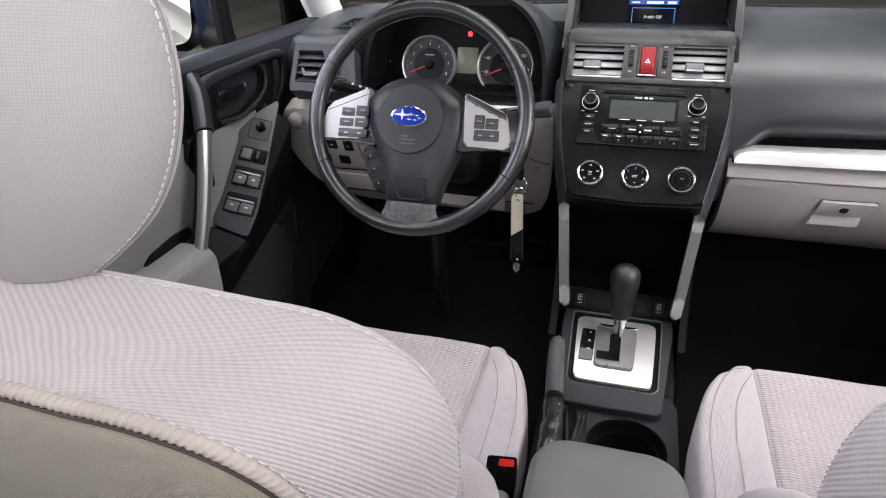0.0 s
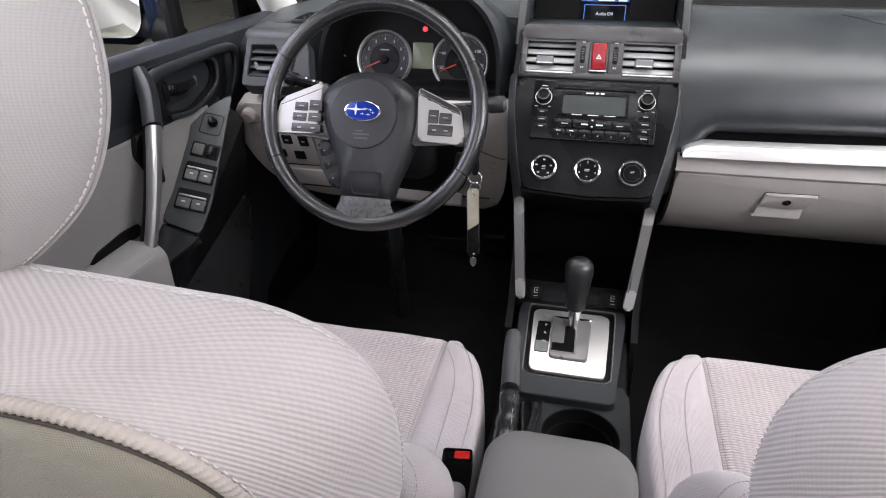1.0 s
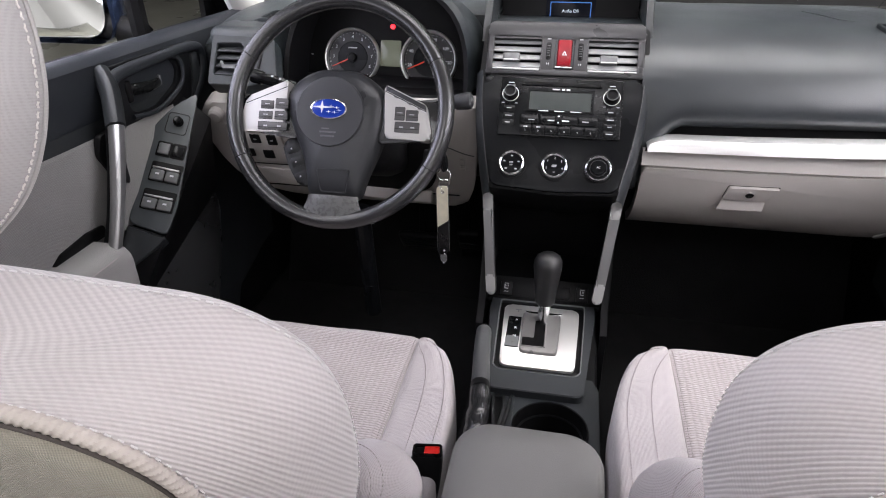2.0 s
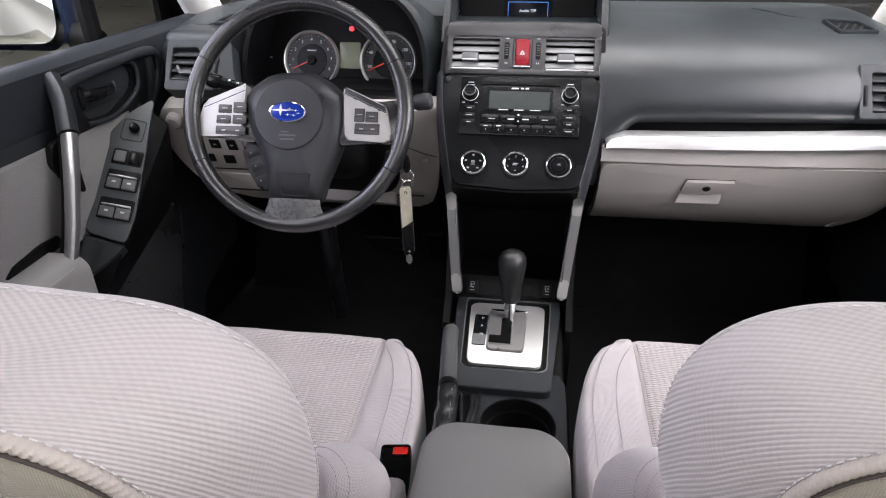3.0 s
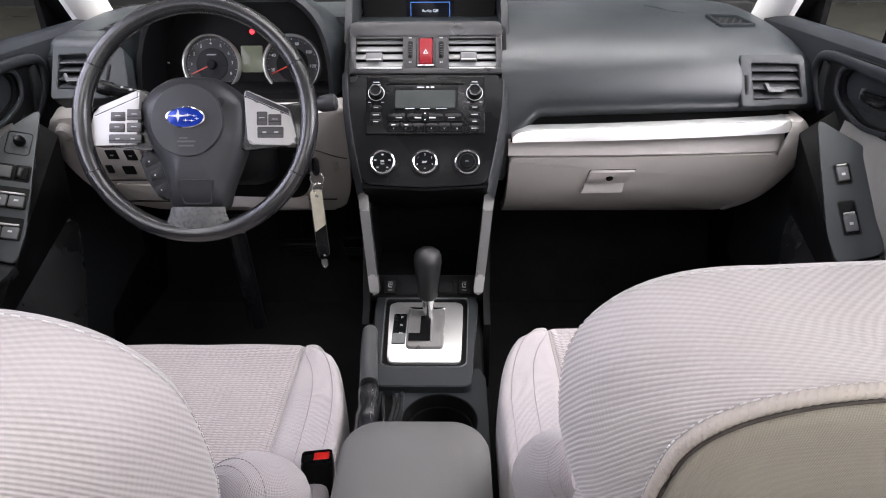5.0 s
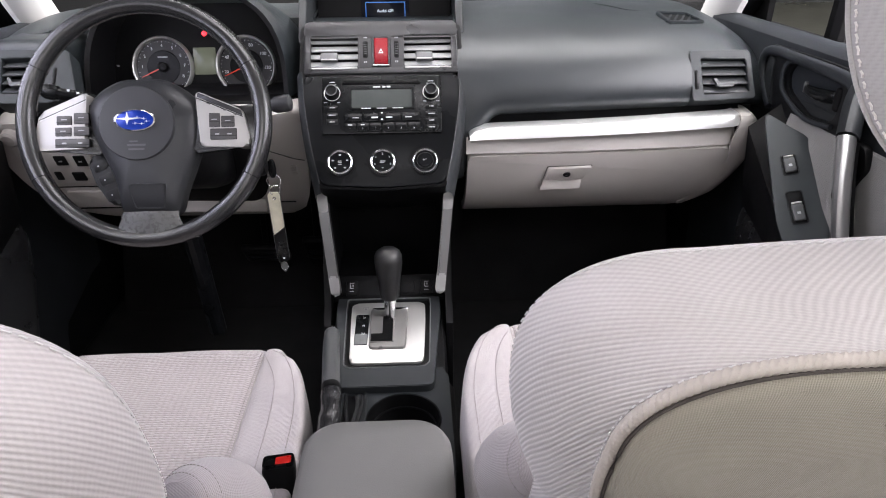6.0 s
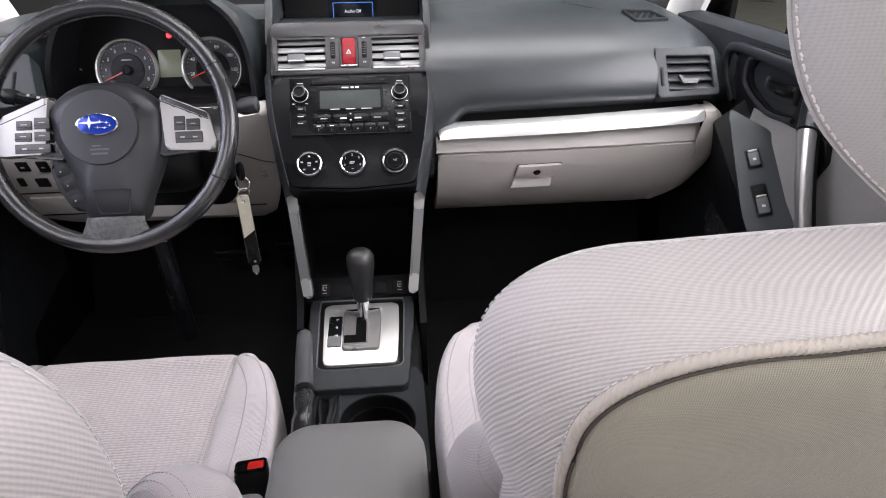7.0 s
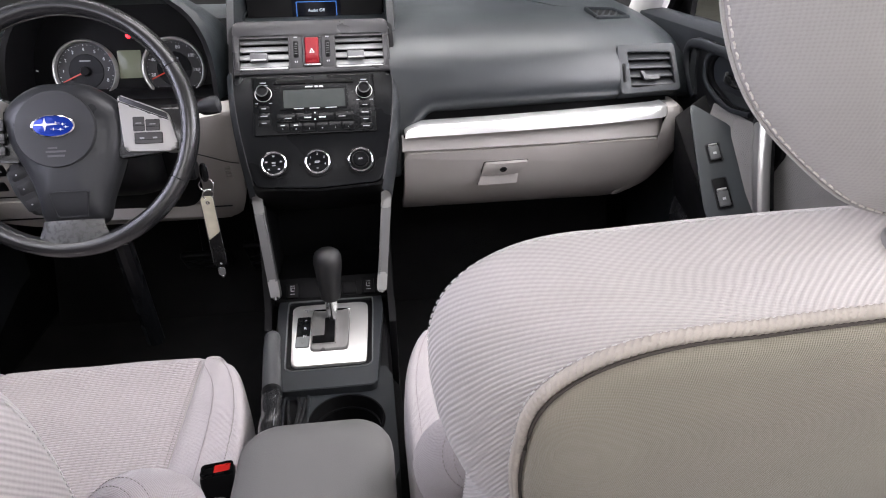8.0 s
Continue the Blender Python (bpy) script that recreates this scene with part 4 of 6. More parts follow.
    # body under the panel, armrest, map pocket
    base = loft([[(X(0.715), -0.30 + 0.36 * f, 0.60 + 0.10 * f), (X(0.665), -0.26 + 0.34 * f, 0.60 + 0.12 * f), (X(0.630), -0.215 + 0.26 * f, 0.685 + 0.19 * f), (X(0.690), -0.195 + 0.25 * f, 0.715 + 0.20 * f)] for f in steps(0, 1, 8)], True, True, True)
    part("switch_base", base, BLACK, ob)
    arm = loft([[(X(a), y, b) for a, b in round_rect(0.612, 0.712, 0.675, 0.772, 0.025, 5)] for y in steps(-0.60, -0.262, 8)], True, True, True)
    part("armrest", arm, INSERT, ob, "pale grey padded armrest")
    part("armrest_slot", prism(soften([(-0.345, 0.770), (-0.325, 0.783), (-0.270, 0.789), (-0.232, 0.786), (-0.232, 0.768)], 0.004), 0.000, 0.0150, 0.002), BLACK, ob, "black grip slot behind the armrest", m=M)
    # black wedge laid on the cloth for the shadow behind the pull handle
    part("handle_shade", prism(soften([(-0.190, 0.915), (-0.150, 0.915), (-0.150, 0.820), (-0.188, 0.850), (-0.205, 0.885)], 0.008), 0.004, 0.0150, 0.002), BLACK, ob, m=M)
    part("armrest_seam", tube([(X(0.6155), -0.60, 0.7640), (X(0.6155), -0.29, 0.7640)], 0.0009, 6), DARKTHREAD, ob)
    rows = []
    for k in steps(0, 1, 12):
        row = []
        for a, z, f in ((0.745, 0.33, 0.0), (0.690, 0.335, 0.0), (0.668, 0.40, 0.25), (0.664, 0.50, 0.5), (0.664, 0.60, 0.8), (0.668, 0.660, 0.95), (0.676, 0.694, 1.0), (0.690, 0.708, 1.0), (0.735, 0.712, 1.0)):
            front = -0.045 + 0.150 * f
            y = -0.30 + (front + 0.30) * math.sin(math.pi / 2 * k)
            row.append((X(a + 0.028 * max(0.0, k - 0.75) ** 2 * 16 * 0.6), y, z - 0.045 * max(0.0, 0.45 - k)))
        rows.append(row)
    part("map_pocket", loft(rows, False), POCKET, ob, "dark glossy map pocket")
    part("pocket_rim", tube(smooth_path([(X(0.678), 0.000, 0.700), (X(0.680), 0.060, 0.705), (X(0.684), 0.103, 0.675), (X(0.682), 0.085, 0.62), (X(0.682), 0.040, 0.53), (X(0.684), -0.02, 0.42)], 6), 0.0032, 8), SWITCHGREY, ob)
    # glass run, quarter window post and outer skin
    part("window_sill", rbox(min(X(0.775), X(0.83)), max(X(0.775), X(0.83)), -0.62, 0.46, 0.96, 0.997, 0.008), BLACK, ob)
    part("quarter_post", tube(smooth_path([(X(0.812), 0.155, 0.99), (X(0.80), 0.13, 1.2), (X(0.74), 0.06, 1.45)], 5), 0.018, 8), BLACK, ob)
    part("frame_post", tube(smooth_path([(X(0.785), 0.47, 0.98), (X(0.76), 0.31, 1.15), (X(0.69), 0.09, 1.40), (X(0.65), -0.06, 1.52)], 6), 0.026, 10), BLACK, ob)
    part("quarter_frame", prism([(0.350, 0.982), (0.446, 0.982), (0.405, 1.07), (0.340, 1.170), (0.270, 1.250), (0.200, 1.250), (0.300, 1.140), (0.352, 1.060)], -0.006, 0.006, 0.002, 2, None, Matrix(((0, 0, 1, X(0.790)), (1, 0, 0, 0), (0, 1, 0, 0), (0, 0, 0, 1)))), BLACK, ob, "black front corner of the window frame")
    gl = part("window_glass", rbox(min(X(0.822), X(0.826)), max(X(0.822), X(0.826)), -0.62, 0.42, 0.99, 1.30, 0), CLEAR, ob)
    gl.visible_shadow = False
    part("outer_skin", rbox(min(X(0.83), X(0.87)), max(X(0.83), X(0.87)), -0.62, 0.55, 0.35, 0.965, 0.03, 3), CARPAINT, ob)
    # door mirror outside
    mr = thing("door_mirror", pose(X(1.085), 0.27, 1.058, 0, 0, 0), "dark door mirror with bright glass outside the window", "car mirror")
    rings = []
    for k, (y, f) in enumerate(((0.0, 1.0), (0.02, 1.04), (0.06, 0.98), (0.10, 0.7), (0.115, 0.3))):
        rings.append([(a * f, y, b * f) for a, b in round_rect(-0.125, 0.125, -0.105, 0.09, 0.045, 6)])
    part("housing", loft(rings, True, False, True), CARPAINT, mr)
    gm = prism(round_rect(-0.105, 0.105, -0.092, 0.080, 0.04, 6), 0, 0.004, 0.001, 2, None, pose(0, 0.008, 0, 90 - 10, 0, -6 * s))
    part("mirror_glass", gm, MIRROR, mr)
    part("mirror_foot", tube([(-s * 0.175, 0.03, -0.092), (-s * 0.15, 0.035, -0.085), (-s * 0.06, 0.04, -0.06)], [0.028, 0.026, 0.036], 12), BLACK, mr)


# door plastic darkened to hold the shade inside the handle recess
DOORDEEP = material("door_recess_shade", (0.0030, 0.0034, 0.0042), 0.5, 0, 0.15, 5, 900, 0.35, 0.0005, spec=0.25)
POCKET = material("pocket_dark_plastic", (0.0190, 0.0192, 0.0200), 0.30, 0, 0.2, 9, 900, 0.25, 0.0004, spec=0.6)
DOORGREY = material("door_dark_grey", (0.017, 0.0195, 0.0235), 0.44, 0, 0.15, 5, 900, 0.35, 0.0005, spec=0.3)
PULLSILVER = material("pull_handle_silver", (0.36, 0.36, 0.36), 0.30, 0.8, 0.03, 6, 1500, 0.03, 0.0001, rough_vary=0.02)
PANELDOOR = material("switch_panel_grey", (0.048, 0.055, 0.058), 0.40, 0, 0.12, 6, 900, 0.35, 0.0004)
front_door(-1, "door_1")
front_door(1, "door_2")


# ---- centre stack ----
STACK = basis((0, 0, 0.84), (0, 0.774, 1))


TABGREY = material("vent_tab_grey", (0.11, 0.112, 0.115), 0.36, 0.3, 0.1, 20, 900, 0.15, 0.0002)


GREYPRINT2 = material("pale_print", (0.38, 0.385, 0.39), 0.5, 0, 0.05, 60, 900, 0.05, 0.0001)


def centre_stack():
    ob = thing("centre_stack", STACK, "charcoal centre stack with vents, hazard button and three climate dials", "centre console")
    edge = [(-0.130, 0.252), (0.130, 0.252), (0.132, 0.16), (0.128, 0.10), (0.117, 0.03), (0.103, -0.036), (0.0, -0.042), (-0.103, -0.036), (-0.117, 0.03), (-0.128, 0.10), (-0.132, 0.16)]
    rim_out = soften([(x * 1.062, y - 0.004 if y < 0 else y) for x, y in edge], 0.012)
    part("body", prism(rim_out, -0.13, -0.045, 0.003), BLACK, ob)
    part("body_rim", frame_ring(rim_out, soften([(x * 0.985, y * 0.99) for x, y in edge], 0.012), -0.05, -0.006), BLACK, ob)
    for s in (-1, 1):
        flank = smooth_path([(s * 0.1335, 0.160, -0.001), (s * 0.1295, 0.10, -0.001), (s * 0.1185, 0.03, -0.001), (s * 0.1045, -0.033, -0.001)], 6)
        rows = [[(s * (e + dx), v, n) for dx, n in ((0.0012, -0.002), (0.007, -0.007), (0.013, -0.020), (0.0165, -0.045), (0.0175, -0.085))] for e, v in ((0.1335, 0.165), (0.132, 0.135), (0.1295, 0.10), (0.1245, 0.065), (0.1185, 0.03), (0.112, 0.0), (0.1045, -0.033), (0.101, -0.05))]
        part("stack_flank", loft(rows, False), CHARCOAL, ob, "soft grey flank beside the face")
        part("edge_strip", tube(flank, 0.0008, 8), VENTSILVER, ob, "thin silver edge of the face")
    part("face", prism(soften([(x, min(y, 0.156)) for x, y in edge if y < 0.2], 0.012), -0.02, 0.000, 0.003), PANELGREY, ob, "charcoal face panel")
    # vent frame: one bar above, one below, posts between
    fr = bmesh.new()
    prism(soften([(-0.131, 0.222), (0.131, 0.222), (0.1295, 0.253), (-0.1295, 0.253)], 0.007, 4), -0.02, 0.003, 0.003, 3, fr)
    rbox(-0.131, 0.131, 0.157, 0.170, -0.02, 0.003, 0.003, 3, fr)
    for x0, x1 in ((-0.131, -0.120), (-0.039, -0.0145), (0.0145, 0.039), (0.120, 0.131)):
        rbox(x0, x1, 0.164, 0.231, -0.02, 0.003, 0.003, 3, fr)
    vf = part("vent_frame", fr, VENTSILVER, ob, "dark silver vent surround")
    for x0, x1 in ((-0.122, -0.037), (0.037, 0.122)):
        part("well", rbox(x0, x1, 0.164, 0.229, -0.032, -0.028, 0), BLACK, vf)
        part("lip", frame_ring(round_rect(x0 - 0.0005, x1 + 0.0005, 0.1655, 0.2275, 0.005), round_rect(x0 + 0.0022, x1 - 0.0022, 0.1690, 0.2250, 0.004), -0.012, 0.0042), VENTSILVER, vf)
        # paler strip painted in for the light along the vent's lower edge
        part("lip_glint", rbox(x0 + 0.003, x1 - 0.003, 0.1650, 0.1680, 0.001, 0.0050, 0.0012), VENTLIP, vf, "paler strip for the highlight along the vent's lower lip")
        for i in range(4):
            y = 0.176 + i * 0.0142
            part("slat", rbox(x0 + 0.001, x1 - 0.001, -0.0060, 0.0060, -0.0012, 0.0012, 0.0008, 2, None, pose(0, y + 0.002, -0.006, -22, 0, 0)), SLAT, vf)
        xm = (x0 + x1) / 2 - 0.009 * (1 if x0 < 0 else 0.7)
        tb = part("tab", rbox(xm - 0.0145, xm + 0.0145, 0.182, 0.196, -0.006, 0.0045, 0.0022, 3), TABGREY, vf, "grey steering tab of the vent")
        part("tab_edge", rbox(xm - 0.013, xm + 0.013, 0.1815, 0.1840, 0.0030, 0.0052, 0.001), VENTLIP, tb)
    for x in (-0.0265, 0.0265):
        part("thumb_slot", prism(round_rect(x - 0.0042, x + 0.0042, 0.185, 0.216, 0.003), 0.0, 0.0036, 0.0003), BLACK, vf)
        tw = part("thumb_wheel", rbox(x - 0.0026, x + 0.0026, 0.188, 0.213, 0.002, 0.0048, 0.0012), BLACK, vf)
        for i in range(5):
            part("notch", rbox(x - 0.0026, x + 0.0026, 0.1915 + 0.0043 * i, 0.1925 + 0.0043 * i, 0.0040, 0.0052, 0.0003, 1), SWITCHGREY, tw)
        bars("mark", [(x, 0.2225, 0.006, 0.0016), (x - 0.0015, 0.178, 0.0015, 0.003), (x + 0.0015, 0.178, 0.0015, 0.003)], 0.0032, GREYPRINT, vf)
    part("hazard_frame", frame_ring(round_rect(-0.0150, 0.0150, 0.170, 0.226, 0.003), round_rect(-0.0122, 0.0122, 0.1735, 0.2225, 0.0025), -0.01, 0.0040), VENTSILVER, vf)
    # highlight under the hazard button, put in as a paler strip
    part("hazard_glint", rbox(-0.0140, 0.0140, 0.1702, 0.1730, 0.002, 0.0050, 0.0012), VENTLIP, vf)
    hz = part("hazard_button", rbox(-0.0118, 0.0118, 0.174, 0.222, -0.008, 0.0042, 0.0025, 3), RED, ob, "dark red hazard warning button")
    tri = [(-0.0045, 0.193), (0.0045, 0.193), (0.0, 0.2015)]
    part("triangle", frame_ring(tri, [(-0.0022, 0.1945), (0.0022, 0.1945), (0.0, 0.1985)], 0.0040, 0.0046), PRINT, hz)
    # climate dials
    for x, kind in ((-0.07, 0), (0.0, 1), (0.07, 2)):
        part("dial_seat", lathe([(0.0252, -0.002), (0.0252, 0.0012), (0.0232, 0.0012)], 36), BLACK, ob, m=pose(x, 0, 0))
        d = part("climate_dial", lathe([(0.0205, 0.0), (0.0212, 0.0050), (0.0206, 0.0080), (0.0190, 0.0092), (0.0174, 0.0080)], 40), CHROME, ob, "climate dial with a bright knurled rim", m=pose(x, 0, 0))
        kn = bmesh.new()
        for i in range(36):
            a = 2 * math.pi * i / 36
            rbox(-0.0005, 0.0010, -0.0009, 0.0009, 0.002, 0.0068, 0, 1, kn, pose(0.0206 * math.cos(a), 0.0206 * math.sin(a), 0, 0, 0, math.degrees(a)))
        part("knurl", kn, VENTSILVER, d)
        part("dial_face", prism(ellipse(0, 0, 0.0178, 0.0178, 32), 0.002, 0.0072, 0), PANELGREY, d)
        if kind == 2:
            part("inner_cap", lathe([(0.0125, 0.0078), (0.0125, 0.0105), (0.0115, 0.0115), (0.0001, 0.0118)], 28), PANELGREY, d)
            part("cap_ring", frame_ring(ellipse(0, 0, 0.0140, 0.0140, 32), ellipse(0, 0, 0.0128, 0.0128, 32), 0.0074, 0.0090), VENTSILVER, d)
            words("mark", "A/C", 0.0042, PRINT, d, 0, 0, 0.0120)
        elif kind == 1:
            for i, w in enumerate(("0", "1", "2", "3", "4")):
                a = radians(200 - 220 * i / 4)
                words("numeral", w, 0.0050, PRINT, d, 0.0134 * math.cos(a), 0.0128 * math.sin(a), 0.0074)
            bars("mark", [(0, 0.0005, 0.008, 0.0014), (-0.001, -0.0018, 0.007, 0.0012), (0, -0.011, 0.003, 0.0012)], 0.0074, GREYPRINT, d)
        else:
            bars("mark", [(0, 0.0125, 0.0035, 0.0024), (-0.0118, 0.003, 0.0038, 0.0022), (0.0118, 0.003, 0.0038, 0.0022), (-0.008, -0.0095, 0.0036, 0.0022), (0.008, -0.0095, 0.0036, 0.0022), (0, 0.002, 0.006, 0.0011), (0, 0.0000, 0.006, 0.0011), (0, -0.0035, 0.006, 0.0010)], 0.0074, GREYPRINT2, d)


def radio():
    ob = thing("car_radio", STACK, "black car radio with two knobs and an unlit display", "car radio")
    fp = part("faceplate", prism(round_rect(-0.100, 0.100, 0.050, 0.152, 0.003, 3), -0.015, 0.0035, 0.0015), GLOSS, ob)
    part("seam", frame_ring(round_rect(-0.1015, 0.1015, 0.0485, 0.1535, 0.003, 3), round_rect(-0.1003, 0.1003, 0.0497, 0.1523, 0.003, 3), -0.002, 0.0012), PANELGREY, ob)
    part("disc_slot", rbox(-0.062, 0.062, 0.1405, 0.1455, 0.0030, 0.0042, 0.0006), BLACK, ob)
    part("slot_lip", rbox(-0.066, 0.066, 0.1375, 0.1400, 0.0030, 0.0060, 0.0012), PANELGREY, ob)
    dp = part("display_frame", frame_ring(round_rect(-0.055, 0.055, 0.092, 0.134, 0.002), round_rect(-0.0505, 0.0505, 0.0955, 0.1275, 0.002), 0.002, 0.0052), PANELGREY, ob)
    part("display", prism(round_rect(-0.0508, 0.0508, 0.0952, 0.1278, 0.001), 0.0020, 0.0040, 0), RADIOLCD, dp, "grey unlit radio display")
    bars("print", [(-0.008, 0.1315, 0.012, 0.0022), (0.004, 0.1315, 0.005, 0.0028), (0.012, 0.1315, 0.006, 0.0028), (-0.026, 0.0935, 0.016, 0.0014), (0.0, 0.0935, 0.016, 0.0014), (0.027, 0.0935, 0.018, 0.0014)], 0.0054, PRINT, dp)
    for x in (-0.083, 0.083):
        k = part("tuning_knob", lathe([(0.0112, 0.003), (0.0112, 0.006), (0.0106, 0.015), (0.0096, 0.017), (0.0080, 0.0172), (0.0066, 0.0158), (0.0001, 0.0156)], 32), BLACK, ob, "black knob with a bright ring", m=pose(x, 0.122, 0))
        part("ring", frame_ring(ellipse(0, 0, 0.0140, 0.0140, 36), ellipse(0, 0, 0.0127, 0.0127, 36), 0.002, 0.0050), SATIN, k)
        part("knob_edge", frame_ring(ellipse(0, 0, 0.0100, 0.0100, 32), ellipse(0, 0, 0.0082, 0.0082, 32), 0.0160, 0.0176), SWITCHGREY, k)
        bars("print", [(x, 0.1415, 0.010, 0.0016), (x, 0.1365 + 0.0005, 0.014, 0.0012), (x - 0.011, 0.1055, 0.005, 0.0012), (x + 0.011, 0.1055, 0.005, 0.0012)], 0.0037, GREYPRINT, ob)
        for i, y in enumerate((0.096, 0.083, 0.071, 0.059)):
            if x < 0 and i == 3:
                continue
            b = part("side_button", rbox(x - 0.0095, x + 0.0095, y - 0.0052, y + 0.0052, 0.002, 0.0044, 0.0010), GLOSS, ob)
            bars("print", [(x, y, 0.011 if i % 2 else 0.008, 0.0014)], 0.0045, GREYPRINT2, b)
    xs = steps(-0.064, 0.064, 4)
    for i in range(4):
        b = part("seek_button", rbox(xs[i] + 0.0006, xs[i + 1] - 0.0006, 0.0705, 0.0855, 0.002, 0.0060, 0.0020), GLOSS, ob)
        bars("print", [((xs[i] + xs[i + 1]) / 2 + (0.004 if i < 2 else -0.004), 0.077, 0.011, 0.0022 if i in (1, 2) else 0.0014)], 0.0061, PRINT if i in (1, 2) else GREYPRINT2, b)
    rk = part("rocker", rbox(-0.006, 0.006, 0.069, 0.087, 0.003, 0.0078, 0.002), PANELGREY, ob)
    bars("print", [(0, 0.084, 0.003, 0.002), (0, 0.073, 0.003, 0.002)], 0.0079, PRINT, rk)
    xs = steps(-0.064, 0.064, 6)
    for i in range(6):
        b = part("preset_button", rbox(xs[i] + 0.0005, xs[i + 1] - 0.0005, 0.0535, 0.0690, 0.002, 0.0048, 0.0012), GLOSS, ob)
        words("numeral", str(i + 1), 0.0040, PRINT, b, (xs[i] + xs[i + 1]) / 2, 0.0585, 0.0049)
        if i < 2:
            bars("print", [((xs[i] + xs[i + 1]) / 2, 0.0650, 0.007, 0.0014)], 0.0049, PRINT, b)


def top_display():
    ob = thing("multi_display", None, "small lit screen deep in a black dashboard hood", "car display")
    for s in (-1, 1):
        wall = prism([(0.165, 1.005), (0.420, 1.005), (0.420, 1.130), (0.300, 1.140), (0.225, 1.085)], -0.007, 0.007, 0.005, 3, None, Matrix(((0, 0, 1, s * 0.139), (1, 0, 0, 0), (0, 1, 0, 0), (0, 0, 0, 1))))
        part("hood_side", wall, CHARCOAL, ob)
    part("hood_top", rbox(-0.148, 0.148, 0.285, 0.43, 1.125, 1.150, 0.012, 4), PADSKIN, ob)
    part("hood_floor", rbox(-0.134, 0.134, 0.150, 0.36, 1.018, 1.028, 0.003), PADSKIN, ob)
    part("hood_back", rbox(-0.134, 0.134, 0.345, 0.36, 1.02, 1.13, 0), BLACK, ob)
    m = basis((0, 0.318, 1.0555), (0, 0.25, 0.968))
    part("bezel", prism(round_rect(-0.128, 0.128, -0.042, 0.066, 0.004), -0.012, 0.0, 0.002), BLACK, ob, m=m)
    sc = part("screen", prism(round_rect(-0.044, 0.049, -0.0395, 0.040, 0.002), -0.002, 0.0015, 0.0003), SCREENDARK, ob, m=m)
    part("notice_frame", frame_ring(round_rect(-0.036, 0.041, -0.0360, -0.0015, 0.001, 2), round_rect(-0.0347, 0.0397, -0.0347, -0.0028, 0.001, 2), 0.0012, 0.0020), SCREENBLUE, sc)
    words("notice", "Audio Off", 0.0078, SCREENWHITE, sc, 0.002, -0.018, 0.0018)
    part("status_band", rbox(-0.042, 0.046, 0.004, 0.014, 0.0012, 0.0018, 0), SCREENDEEP, sc)
    bars("status_line", [(-0.030, 0.0075, 0.014, 0.0028), (0.004, 0.0075, 0.030, 0.005), (0.034, 0.0075, 0.016, 0.005)], 0.0020, SCREENWHITE, sc)


centre_stack()
radio()
top_display()


# ---- steering wheel and column ----
WHEEL = basis((-0.328, -0.100, 0.945), (0, 0.454, 0.891))


